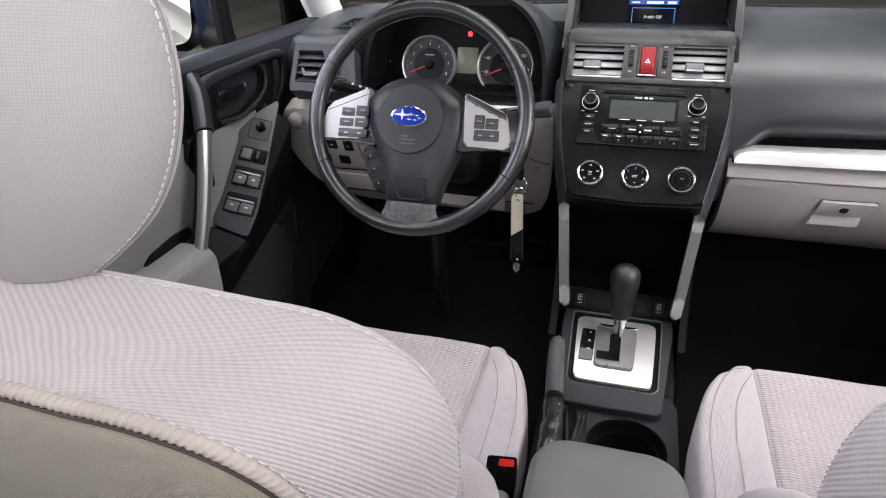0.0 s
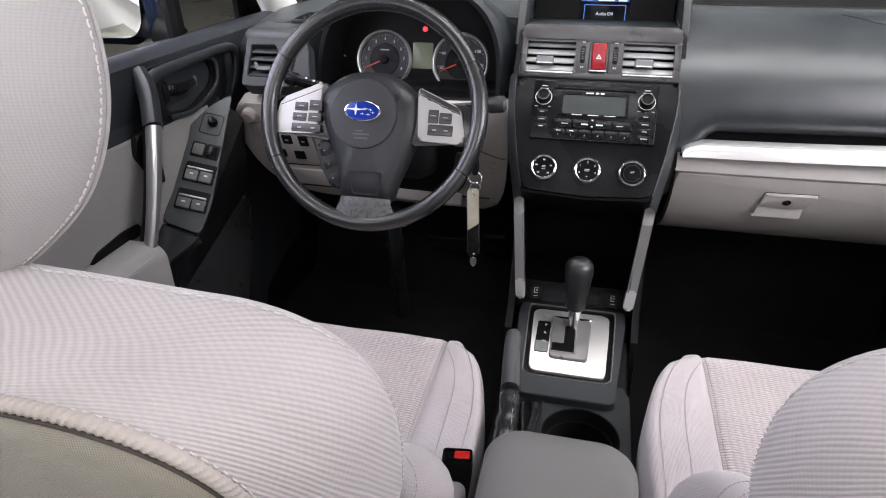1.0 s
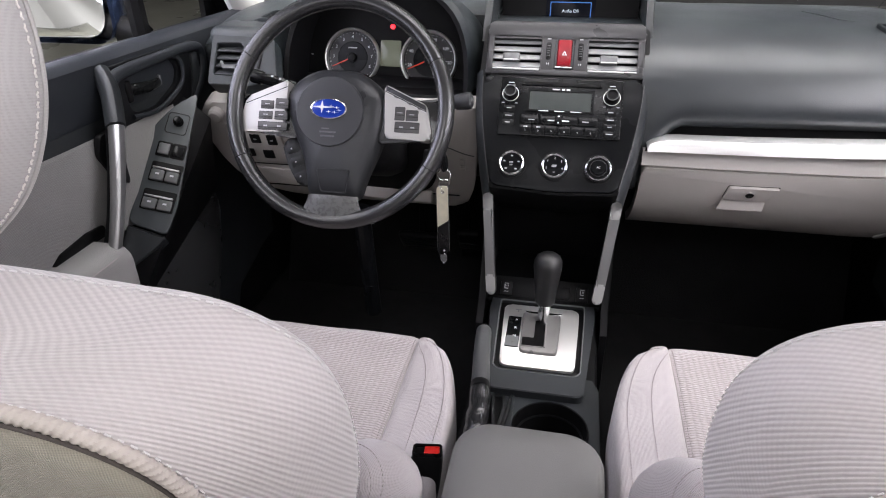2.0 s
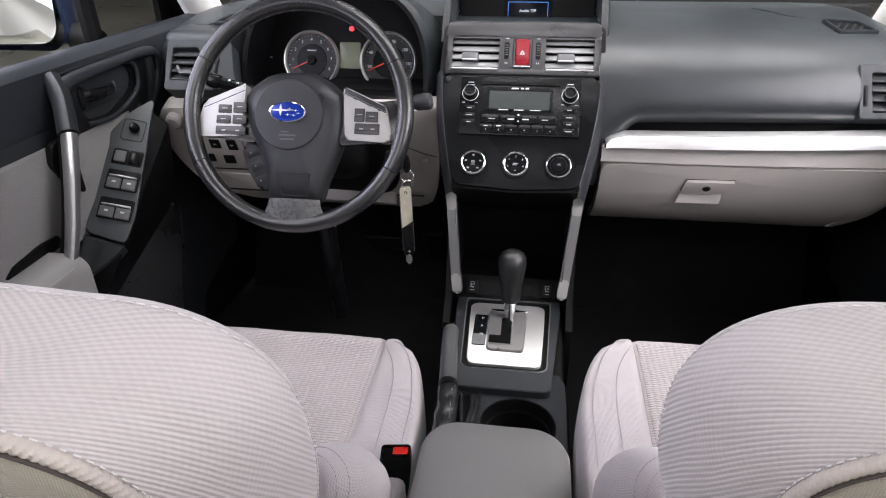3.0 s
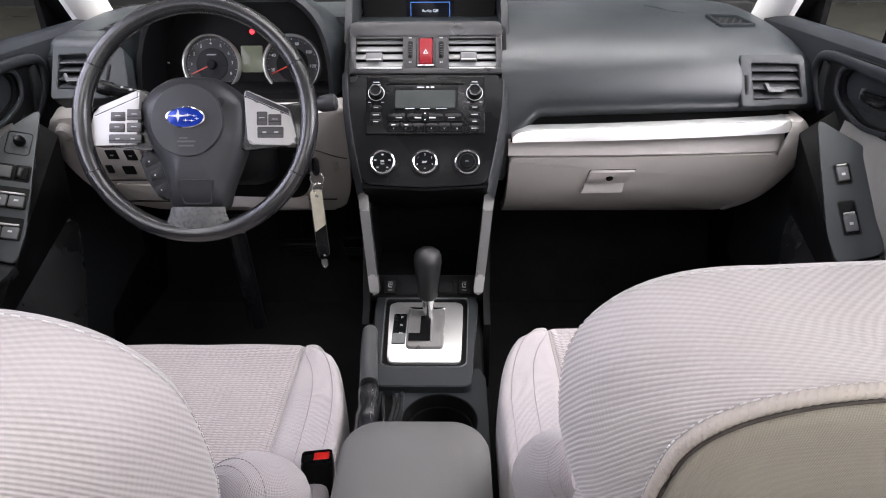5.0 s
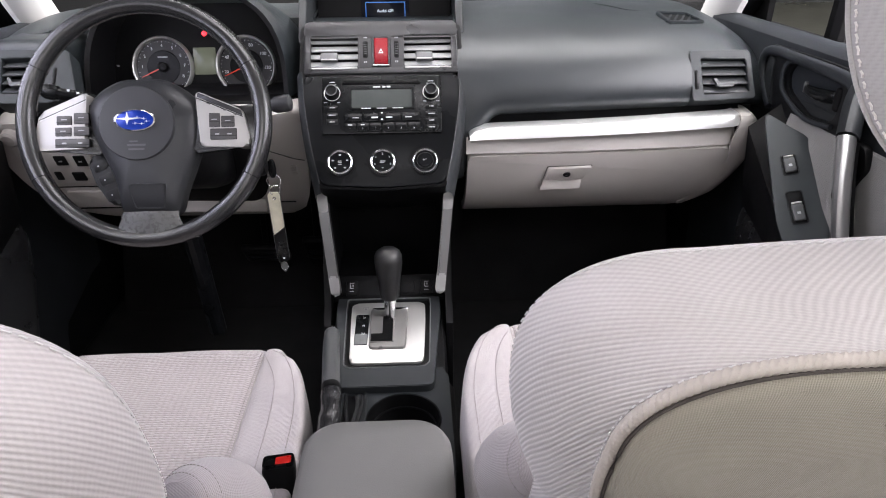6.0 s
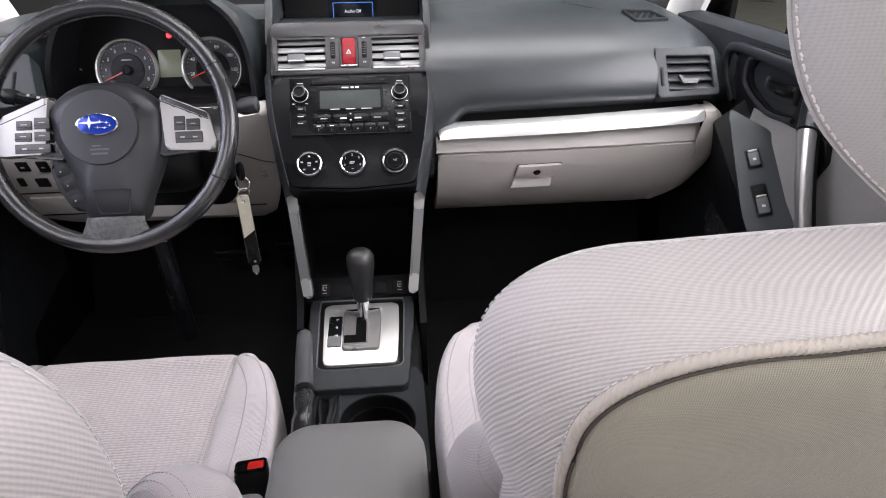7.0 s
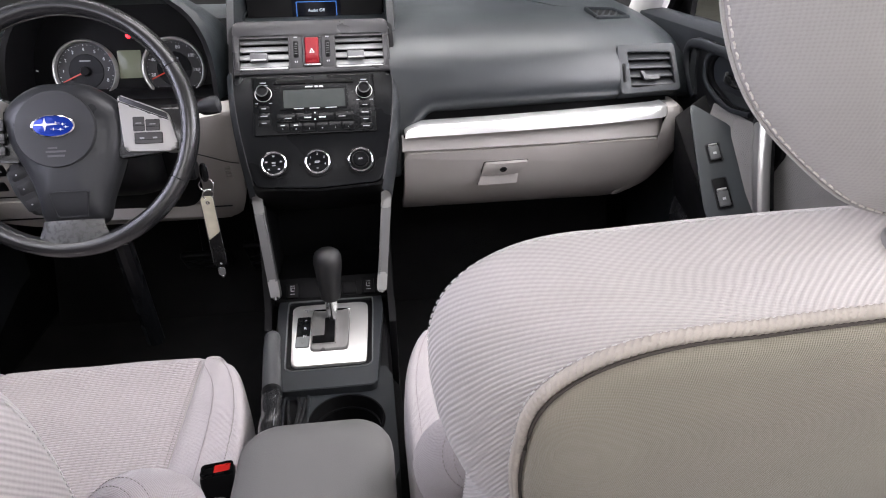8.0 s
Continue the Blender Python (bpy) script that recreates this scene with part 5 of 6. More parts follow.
def steering_wheel():
    ob = thing("steering_wheel", WHEEL, "black steering wheel with silver switch panels and oval blue badge", "steering wheel")
    n = 120
    rim = []
    for i in range(n):
        a = 2 * math.pi * i / n
        rim.append((0.1666 * math.cos(a), 0.1666 * math.sin(a), 0))
    part("rim", tube(rim, 0.0126, 28, True, None, 1.12), LEATHER, ob, "grained black rim")
    for a in (28, 152, -28, -152):
        ar = radians(a)
        ring = [(0.1666 * math.cos(ar) + 0.0127 * math.cos(t) * math.cos(ar), 0.1666 * math.sin(ar) + 0.0127 * math.cos(t) * math.sin(ar), 0.0142 * math.sin(t)) for t in [2 * math.pi * k / 20 for k in range(20)]]
        part("rim_seam", tube(ring, 0.0006, 5, True), BLACK, ob)
    HUB = pose(-0.009, 0, -0.026)
    # control pod behind the lower left of the hub
    POD = pose(-0.066, -0.078, -0.030, 0, 0, 24)
    pod = part("remote_pod", prism(soften([(-0.014, 0.038), (0.014, 0.038), (0.017, 0.0), (0.013, -0.040), (-0.010, -0.040), (-0.017, 0.0)], 0.009, 4), -0.012, 0.010, 0.006, 3), PODBLACK, ob, "dark control pod with white marks", m=POD)
    for y in (0.022, 0.0, -0.024):
        part("pod_button", prism(round_rect(-0.011, 0.010, y - 0.008, y + 0.008, 0.004), 0.008, 0.0106, 0.0012), PODBLACK, pod)
        bars("print", [(-0.003, y, 0.002, 0.002)], 0.0107, GREYPRINT2, pod)
    # airbag cover: a dome drawn out to a foot
    out = soften([(-0.060, 0.050), (-0.030, 0.066), (0.030, 0.066), (0.060, 0.050), (0.082, 0.028), (0.083, -0.020), (0.071, -0.060), (0.055, -0.100), (0.048, -0.134), (-0.034, -0.134), (-0.037, -0.100), (-0.048, -0.065), (-0.072, -0.020), (-0.080, 0.028)], 0.018, 4)
    rings = [[(x * f, (y + 0.02) * f - 0.02, z) for x, y in out] for f, z in ((1.0, -0.010), (1.0, 0.004), (0.975, 0.013), (0.90, 0.021), (0.72, 0.028), (0.45, 0.032), (0.15, 0.034))]
    part("airbag_cover", loft(rings, True, False, True), HUBSKIN, ob, "charcoal airbag cover", m=HUB)
    part("cover_disc", lathe([(0.0525, 0.018), (0.0525, 0.0345), (0.0515, 0.0362), (0.035, 0.0370), (0.0001, 0.0375)], 48), HUBDISC, ob, m=HUB @ pose(0, -0.003, 0))
    bd = part("badge", loft([[(a, b, z) for a, b in ellipse(0, 0, 0.0285 * f, 0.0150 * f, 40)] for f, z in ((1.0, 0.036), (1.0, 0.0405), (0.93, 0.0415), (0.90, 0.0405))], True, False, False), CHROME, ob, "oval blue badge with a bright rim", m=HUB @ pose(0, 0.0, 0))
    part("enamel", loft([[(a, b, z) for a, b in ellipse(0, 0, 0.0258 * f, 0.0136 * f, 40)] for f, z in ((1, 0.0402), (0.7, 0.0408), (0.1, 0.041))], True, False, True), BLUE, bd)
    # first star is oversized, painting in the glare on the enamel too
    for x, y, r in ((-0.0100, 0.0020, 0.0098), (0.004, 0.0035, 0.0028), (0.013, 0.002, 0.0022), (0.001, -0.0045, 0.0022), (0.010, -0.005, 0.0022), (0.017, -0.002, 0.0020)):
        st = []
        for k in range(8):
            a, q = math.pi * k / 4, r * (1.9 if k % 4 == 0 else 1.2 if k % 2 == 0 else 0.30)
            st.append((x + q * math.cos(a), y + 0.75 * q * math.sin(a)))
        part("star", prism(st, 0.0405, 0.0420, 0), STARWHITE, bd)
    bars("embossed_mark", [(0.0, -0.034, 0.026, 0.0025), (0.0, -0.040, 0.022, 0.0025), (-0.004, -0.029, 0.012, 0.002)], 0.0372, GREYHUB, ob, 0.0003, HUB)
    # pressed panel in the foot of the cover
    FOOT = HUB @ pose(0.0100, -0.107, 0.0262, 15.6, 0, 0)
    part("foot_panel", frame_ring(soften([(-0.027, 0.019), (0.027, 0.019), (0.021, -0.018), (-0.021, -0.018)], 0.004), soften([(-0.0245, 0.0185), (0.0245, 0.0185), (0.0185, -0.0150), (-0.0185, -0.0150)], 0.004), -0.003, 0.0008), HUBDISC, ob, "pressed edge in the airbag cover", m=FOOT)
    low = loft([[(0.005 + w * math.sin(t), y, z0 + 0.010 * math.cos(t)) for t in steps(-1.4, 1.4, 10)] for y, w, z0 in ((-0.128, 0.040, 0.002), (-0.136, 0.041, 0.003), (-0.148, 0.046, 0.002), (-0.158, 0.056, 0.002), (-0.166, 0.070, 0.001))], False)
    part("lower_spoke", low, SPOKEGREY, ob, "worn dark metallic lower spoke")
    for s in (-1, 1):
        quad = soften([(s * 0.076, 0.044), (s * 0.142, 0.016), (s * 0.154, -0.030), (s * 0.148, -0.038), (s * 0.082, -0.036)], 0.006, 4)
        sp = part("switch_panel", prism(quad, -0.012, 0.010, 0.004, 3), SPOKESILVER, ob, "satin silver spoke panel", m=pose(-0.006, 0, -0.012))
        if s < 0:
            keys = [(-0.1190, -0.0975, -0.0020, 0.0110), (-0.0950, -0.0735, -0.0010, 0.0150), (-0.1215, -0.0985, -0.0180, -0.0055), (-0.0955, -0.0735, -0.0180, -0.0045), (-0.1220, -0.0735, -0.0345, -0.0215)]
        else:
            keys = [(0.0950, 0.1105, -0.0090, 0.0110), (0.1120, 0.1310, -0.0090, 0.0070), (0.0960, 0.1340, -0.0270, -0.0110)]
        for a, b, c, d in keys:
            part("button_gap", prism(round_rect(a, b, c, d, 0.0015), 0.0080, 0.0101, 0), BLACK, sp)
            kb = part("wheel_button", prism(round_rect(a + 0.0007, b - 0.0007, c + 0.0007, d - 0.0007, 0.0012), 0.0085, 0.0112, 0.0006), SWITCHDARK, sp)
            bars("print", [((a + b) / 2, (c + d) / 2 + 0.001, 0.008, 0.0011)] if b - a < 0.03 else [(a + (b - a) * 0.27, (c + d) / 2, 0.006, 0.002), (a + (b - a) * 0.73, (c + d) / 2, 0.006, 0.002)], 0.0113, GREYPRINT2, kb)
            part("button_line", rbox(a, b, (c + d) / 2 - 0.0028, (c + d) / 2 - 0.0022, 0.0108, 0.0114, 0), BLACK, kb)
        part("panel_groove", tube([(s * 0.0775, 0.0335, 0.0098), (s * 0.143, 0.0055, 0.0098)], 0.0007, 6), BLACK, sp)
        part("panel_ridge", tube([(s * 0.0775, 0.0320, 0.0096), (s * 0.143, 0.0040, 0.0096)], 0.0009, 6), VENTLIP, sp)
        if s > 0:
            part("upper_strip", prism(soften([(s * 0.079, 0.0415), (s * 0.1405, 0.0150), (s * 0.1428, 0.0068), (s * 0.0785, 0.0345)], 0.001, 2), 0.008, 0.0104, 0.0005), VENTSILVER, sp, "darker upper strip of the spoke panel")
        arm = prism(soften([(s * 0.06, 0.03), (s * 0.158, 0.020), (s * 0.164, -0.034), (s * 0.06, -0.045)], 0.01), -0.022, -0.010, 0.004)
        part("spoke", arm, LEATHER, ob)


PODBLACK = material("pod_dark_grey", (0.0085, 0.0090, 0.0098), 0.45, 0, 0.12, 8, 900, 0.4, 0.0005, spec=0.25)
GREYHUB = material("embossed_grey", (0.10, 0.10, 0.105), 0.5, 0, 0.1, 50, 900, 0.1, 0.0002)
SPOKEGREY = material("worn_spoke_metallic", (0.088, 0.088, 0.086), 0.30, 0.4, 0.18, 200, 1500, 0.6, 0.0004)
SWITCHDARK = material("wheel_button_grey", (0.070, 0.068, 0.068), 0.35, 0.3, 0.1, 30, 900, 0.1, 0.0002)
SPOKESILVER = material("spoke_silver", (0.43, 0.42, 0.405), 0.38, 0.35, 0.04, 14, 1500, 0.15, 0.0002)
steering_wheel()


def column():
    ob = thing("steering_column", basis((-0.333, 0.0, 0.895), (0, 0.454, 0.891)), "black steering column shroud with two stalks", "steering column")
    rings = [[(a * f, b * f, z) for a, b in round_rect(-0.062, 0.062, -0.075, 0.045, 0.03, 5)] for f, z in ((0.80, 0.060), (1.0, 0.05), (1.05, 0.0), (1.05, -0.09), (0.9, -0.16))]
    part("shroud", loft(rings, True, True, True), BLACK, ob)
    lv = part("left_stalk", tube(smooth_path([(-0.05, 0.035, 0.035), (-0.10, 0.048, 0.04), (-0.155, 0.058, 0.05)], 5), [0.007] * 5 + [0.009] * 6, 10), GLOSS, ob, "black lamp stalk with white marks")
    part("stalk_tip", tube([(-0.150, 0.057, 0.049), (-0.165, 0.060, 0.052), (-0.172, 0.062, 0.054)], [0.0115, 0.012, 0.009], 12), GLOSS, lv)
    bars("print", [(-0.118, 0.056, 0.004, 0.003), (-0.106, 0.053, 0.004, 0.003), (-0.132, 0.060, 0.004, 0.003)], 0.0545, PRINT, lv)
    rv = part("right_stalk", tube(smooth_path([(0.05, 0.018, 0.035), (0.11, 0.026, 0.04), (0.174, 0.034, 0.045)], 5), 0.008, 10), GLOSS, ob, "black wiper stalk")
    part("stalk_tip", tube([(0.170, 0.033, 0.044), (0.176, 0.034, 0.046), (0.192, 0.036, 0.050), (0.198, 0.0365, 0.051), (0.201, 0.037, 0.051)], [0.009, 0.0125, 0.0135, 0.0125, 0.008], 18), HUBSKIN, rv, "round cap of the stalk")
    part("ignition", lathe([(0.016, 0), (0.016, 0.022), (0.013, 0.026), (0.0001, 0.026)], 20), BLACK, ob, m=pose(0.066, -0.055, 0.02, 0, 90, 0) @ pose(0, 0, 0.06))
    part("under_bar", tube([(0.0, -0.14, -0.06), (0.0, -0.34, -0.20)], 0.016, 10), PANELGREY, ob, "dark steering shaft")


column()


def keys():
    ob = thing("key_bunch", pose(-0.186, 0.012, 0.829), "car key in the ignition with cream tag and remote", "keys")
    head = loft([[(w * math.cos(a), 0.004 * math.sin(a) * k, z) for a in [2 * math.pi * q / 16 for q in range(16)]] for z, w, k in ((0.016, 0.003, 0.8), (0.012, 0.0055, 1.0), (0.000, 0.0070, 1.0), (-0.010, 0.0062, 1.0), (-0.015, 0.003, 0.8))], True, True, True)
    part("key_head", head, GLOSS, ob, "black key head")
    part("ring", tube([(0.0115 * math.cos(a), 0.002 * math.sin(2 * a), -0.022 + 0.0115 * math.sin(a)) for a in [2 * math.pi * i / 28 for i in range(28)]], 0.0008, 6, True), CHROME, ob, "split metal ring")
    part("second_ring", tube([(0.0085 * math.cos(a), 0.004 * math.cos(a), -0.038 + 0.0085 * math.sin(a)) for a in [2 * math.pi * i / 24 for i in range(24)]], 0.0009, 6, True), CHROME, ob)
    # tag: a cream card in a clear sleeve, cut off slanting over a black lower half
    HANG = pose(-0.004, -0.002, 0, 0, -1, 4)
    card = prism(soften([(-0.0100, -0.046), (-0.0055, -0.041), (0.0075, -0.041), (0.0100, -0.047), (0.0104, -0.107), (-0.0098, -0.121)], 0.002), -0.0008, 0.0008, 0.0003, 1, None, Matrix(((1, 0, 0, 0), (0, 0, -1, 0), (0, 1, 0, 0), (0, 0, 0, 1))))
    part("tag", card, TAG, ob, "cream paper tag in a clear sleeve", m=HANG)
    fob = prism(soften([(-0.0098, -0.1215), (0.0104, -0.1075), (0.0112, -0.160), (0.0060, -0.176), (-0.0070, -0.176), (-0.0098, -0.166)], 0.003), -0.0040, 0.0030, 0.002, 2, None, Matrix(((1, 0, 0, 0), (0, 0, -1, 0), (0, 1, 0, 0), (0, 0, 0, 1))))
    part("remote", fob, GLOSS, ob, "black remote below the tag", m=HANG)
    for x in (-0.0104, 0.0110):
        part("sleeve_edge", tube([(x, -0.0015, -0.048), (x, -0.0015, -0.168)], 0.0005, 6), SWITCHGREY, ob, m=HANG)
    part("eyelet", lathe([(0.0013, 0), (0.0022, 0.0006), (0.0032, 0.0004), (0.0034, 0)], 16), CHROME, ob, m=HANG @ pose(0.0005, -0.0012, -0.052, 90, 0, 0))
    part("stud", lathe([(0.0022, 0), (0.0020, 0.0008), (0.0001, 0.0010)], 12), CHROME, ob, m=HANG @ pose(0.002, -0.0044, -0.166, 90, 0, 0))
    blade = prism(soften([(-0.006, -0.172), (0.004, -0.172), (0.005, -0.190), (0.000, -0.197), (-0.005, -0.190)], 0.0015), -0.001, 0.001, 0.0004, 1, None, Matrix(((1, 0, 0, 0), (0, 0, -1, 0), (0, 1, 0, 0), (0, 0, 0, 1))))
    part("spare_key", blade, SWITCHGREY, ob, "small worn metal key", m=HANG)
    part("spare_loop", tube([(0.0005 + 0.0062 * math.cos(a), -0.003, -0.183 + 0.0085 * math.sin(a)) for a in [2 * math.pi * i / 24 for i in range(24)]], 0.0006, 6, True), CHROME, ob, m=HANG)


keys()


# ---- centre console ----
PLATE = basis((0, -0.12, 0.581), (0, 0.994, 0.11))


def console():
    ob = thing("centre_console", None, "charcoal centre console with silver side rails, selector plate and cup holder", "centre console")
    # long body, open in front under the stack
    body = loft([[(x * w, y, z) for x, z in ((-1.06, 0.30), (-1.0, z1 - 0.02), (-0.95, z1 - 0.004), (-0.6, z1 - 0.010), (0.6, z1 - 0.010), (0.95, z1 - 0.004), (1.0, z1 - 0.02), (1.06, 0.30))] for y, w, z1 in ((-0.80, 0.098, 0.552), (-0.435, 0.098, 0.552), (-0.430, 0.098, 0.460), (-0.195, 0.098, 0.460), (-0.190, 0.098, 0.556), (-0.10, 0.098, 0.570), (0.0, 0.100, 0.575), (0.20, 0.115, 0.575))], False)
    part("body", body, BLACK, ob)
    sur = soften([(-0.090, 0.100), (0.090, 0.100), (0.0905, 0.06), (0.074, -0.118), (0.066, -0.124), (-0.066, -0.124), (-0.074, -0.118), (-0.0905, 0.06)], 0.006, 3)
    hole = soften([(-0.072, 0.088), (0.072, 0.088), (0.072, 0.06), (0.067, -0.074), (0.058, -0.0815), (-0.058, -0.0815), (-0.067, -0.074), (-0.072, 0.06)], 0.006, 3)
    part("surround", frame_ring(sur, hole, -0.045, 0.004), CHARCOAL, ob, "charcoal surround of the selector plate", m=PLATE)
    part("plate_rim", frame_ring([(x * 1.030, y * 1.030) for x, y in hole], [(x * 1.004, y * 1.004) for x, y in hole], 0.002, 0.0056), SWITCHGREY, ob, "raised rim round the plate", m=PLATE)
    part("plate_groove", prism(hole, -0.012, -0.002, 0), BLACK, ob, m=PLATE)
    pl = soften([(-0.065, 0.079), (0.064, 0.079), (0.0635, 0.03), (0.059, -0.072), (-0.059, -0.072), (-0.0635, 0.03)], 0.012, 5)
    sp = part("selector_plate", prism(pl, -0.006, 0.003, 0.0025, 3), SATIN, ob, "bright satin silver selector plate", m=PLATE)
    boss = soften([(-0.031, 0.062), (0.033, 0.062), (0.034, 0.040), (0.031, -0.030), (0.029, -0.042), (-0.031, -0.042)], 0.010, 5)
    rings = [[(x * f, (y - 0.01) * f + 0.01, z) for x, y in boss] for f, z in ((1.0, 0.002), (0.985, 0.0055), (0.95, 0.0075), (0.88, 0.0080))]
    part("gate_boss", loft(rings, True, False, True), GATE, sp, "grey raised gate of the selector")
    slot = soften([(-0.0085, 0.036), (0.0085, 0.036), (0.0085, -0.028), (-0.0275, -0.028), (-0.0275, -0.008), (-0.0085, -0.008)], 0.002, 2)
    part("gate_slot", prism(slot, 0.004, 0.0083, 0), CUPBLACK, sp, "black stepped slot")
    part("slot_wall", rbox(-0.0275, 0.0085, -0.0300, -0.0280, 0.006, 0.0092, 0.0008), GATE, sp)
    part("slot_wall", rbox(0.0085, 0.0110, -0.029, 0.036, 0.006, 0.0098, 0.001), GATE, sp)
    part("gate_crescent", prism(soften([(-0.030, 0.0575), (0.036, 0.0575), (0.020, 0.0525), (-0.018, 0.0525)], 0.002), 0.006, 0.0092, 0.0006), CHROME, sp, "bright crescent across the gate")
    ind = part("gear_indicator", prism(round_rect(-0.055, -0.033, -0.030, 0.046, 0.002), 0.0, 0.0042, 0.0008), GLOSS, sp, "black gear letter strip")
    part("indicator_lens", prism(round_rect(-0.0545, -0.0335, -0.0295, -0.004, 0.001), 0.003, 0.0046, 0), SWITCHGREY, ind)
    for i, w in enumerate("PRN"):
        words("letter", w, 0.0075, PRINT, ind, -0.041, 0.036 - 0.020 * i, 0.0048)
    bars("release_mark", [(-0.040, 0.066, 0.010, 0.002), (-0.040, 0.062, 0.002, 0.004)], 0.0031, GREYPRINT, sp)
    # tray behind: cup holder and brake gaiter
    N = 40
    square = []
    for i in range(N):
        a = 2 * math.pi * i / N
        k = 1 / max(abs(math.cos(a)) / 0.0705, abs(math.sin(a)) / 0.120)
        square.append((0.0275 + k * math.cos(a), -0.302 + k * math.sin(a)))
    circ = ellipse(0.0275, -0.302, 0.052, 0.052, N)
    part("tray", frame_ring(square, circ, 0.445, 0.557), CHARCOAL, ob, "charcoal tray with a round cup holder")
    part("cup_holder", lathe([(0.0001, -0.070), (0.043, -0.070), (0.046, -0.064), (0.0505, -0.004), (0.0525, 0.003), (0.0545, 0.0036), (0.0555, 0.001)], 44), CUPBLACK, ob, "deep black cup holder", m=pose(0.0275, -0.302, 0.556))
    part("cup_ring", frame_ring(ellipse(0, 0, 0.0505, 0.0505, 44), ellipse(0, 0, 0.0480, 0.0480, 44), -0.020, -0.016), BLACK, ob, m=pose(0.0275, -0.302, 0.556))
    part("tray_side", prism(round_rect(-0.098, -0.044, -0.42, -0.235, 0.004), 0.53, 0.553, 0.002), BLACK, ob)
    # rails that run up to the stack
    RAIL = basis((0, 0.027, 0.77), (0, 0.074, 0.153))
    for s in (-1, 1):
        q = [(s * 0.1020, 0.004), (s * 0.1195, 0.004), (s * 0.0990, -0.170), (s * 0.0830, -0.170)]
        rl = part("side_rail", prism(soften(q, 0.002), -0.012, 0.0075, 0.0050, 4), RAILSILVER, ob, "satin silver side rail", m=RAIL)
        part("rail_head", prism(soften([(s * 0.102, 0.010), (s * 0.1195, 0.010), (s * 0.1155, -0.027), (s * 0.0985, -0.027)], 0.003), -0.014, 0.0090, 0.003, 3), RAILGREY, rl)
        # paler cap over the rail's end, painted in for its reflection
        part("rail_sheen", prism(soften([(s * 0.1030, -0.138), (s * 0.0992, -0.166), (s * 0.0960, -0.1735), (s * 0.0855, -0.1735), (s * 0.0826, -0.166), (s * 0.0858, -0.138)], 0.004, 4), -0.012, 0.0079, 0.0052, 4), RAILSHEEN, rl, "lighter cap for the reflection at the rail's lower end")
        side = prism([(0.20, 0.30), (-0.10, 0.30), (-0.085, 0.575), (-0.052, 0.600), (0.020, 0.760), (0.030, 0.80), (0.20, 0.80)], -0.006, 0.006, 0.003, 2, None, Matrix(((0, 0, 1, s * 0.106), (1, 0, 0, 0), (0, 1, 0, 0), (0, 0, 0, 1))))
        part("side_cheek", side, BLACK, ob)
    part("cubby_back", rbox(-0.104, 0.104, 0.15, 0.165, 0.57, 0.82, 0.004), BLACK, ob)
    part("cubby_floor", rbox(-0.100, 0.100, -0.03, 0.155, 0.585, 0.597, 0.004), BLACK, ob)
    # seat heater switches on the ledge in front of the plate
    LEDGE = basis((0, -0.012, 0.604), (0, 0.80, 0.60))
    part("ledge", prism(soften([(-0.096, 0.026), (0.096, 0.026), (0.090, -0.020), (-0.090, -0.020)], 0.004), -0.02, 0.0, 0.002), BLACK, ob, m=LEDGE)
    for s in (-1, 1):
        hs = part("seat_heater_switch", rbox(s * 0.067 - 0.0105, s * 0.067 + 0.0105, -0.012, 0.016, -0.002, 0.004, 0.002), BLACK, ob, m=LEDGE)
        bars("mark", [(s * 0.067, 0.0105, 0.0080, 0.0009), (s * 0.067 - 0.0028, 0.0045, 0.0015, 0.0080), (s * 0.067 + 0.0005, 0.0008, 0.0050, 0.0016), (s * 0.067 + 0.0005, 0.0060, 0.0010, 0.0035), (s * 0.067 + 0.0028, 0.0060, 0.0010, 0.0035), (s * 0.067, -0.0050, 0.0080, 0.0009)], 0.0042, GREYPRINT2, hs)
    part("socket_cover", rbox(0.020, 0.046, -0.010, 0.014, -0.002, 0.003, 0.003), BLACK, ob, m=LEDGE)


GATE = material("gate_grey", (0.150, 0.147, 0.142), 0.36, 0.4, 0.12, 30, 900, 0.15, 0.0003)
RAILGREY = material("rail_head_grey", (0.26, 0.26, 0.255), 0.38, 0.4, 0.12, 30, 900, 0.2, 0.0003)
RAILSHEEN = material("rail_sheen_silver", (0.30, 0.30, 0.298), 0.42, 0.6, 0.05, 20, 1500, 0.0, 0.0001, rough_vary=0.02)
RAILSILVER = material("rail_silver", (0.15, 0.15, 0.152), 0.30, 0.75, 0.03, 6, 1500, 0.02, 0.0001, rough_vary=0.03)
console()


KNOB = material("knob_black", (0.0105, 0.0107, 0.0112), 0.42, 0, 0.08, 20, 1500, 0.5, 0.0003, rough_vary=0.03, spec=0.5)


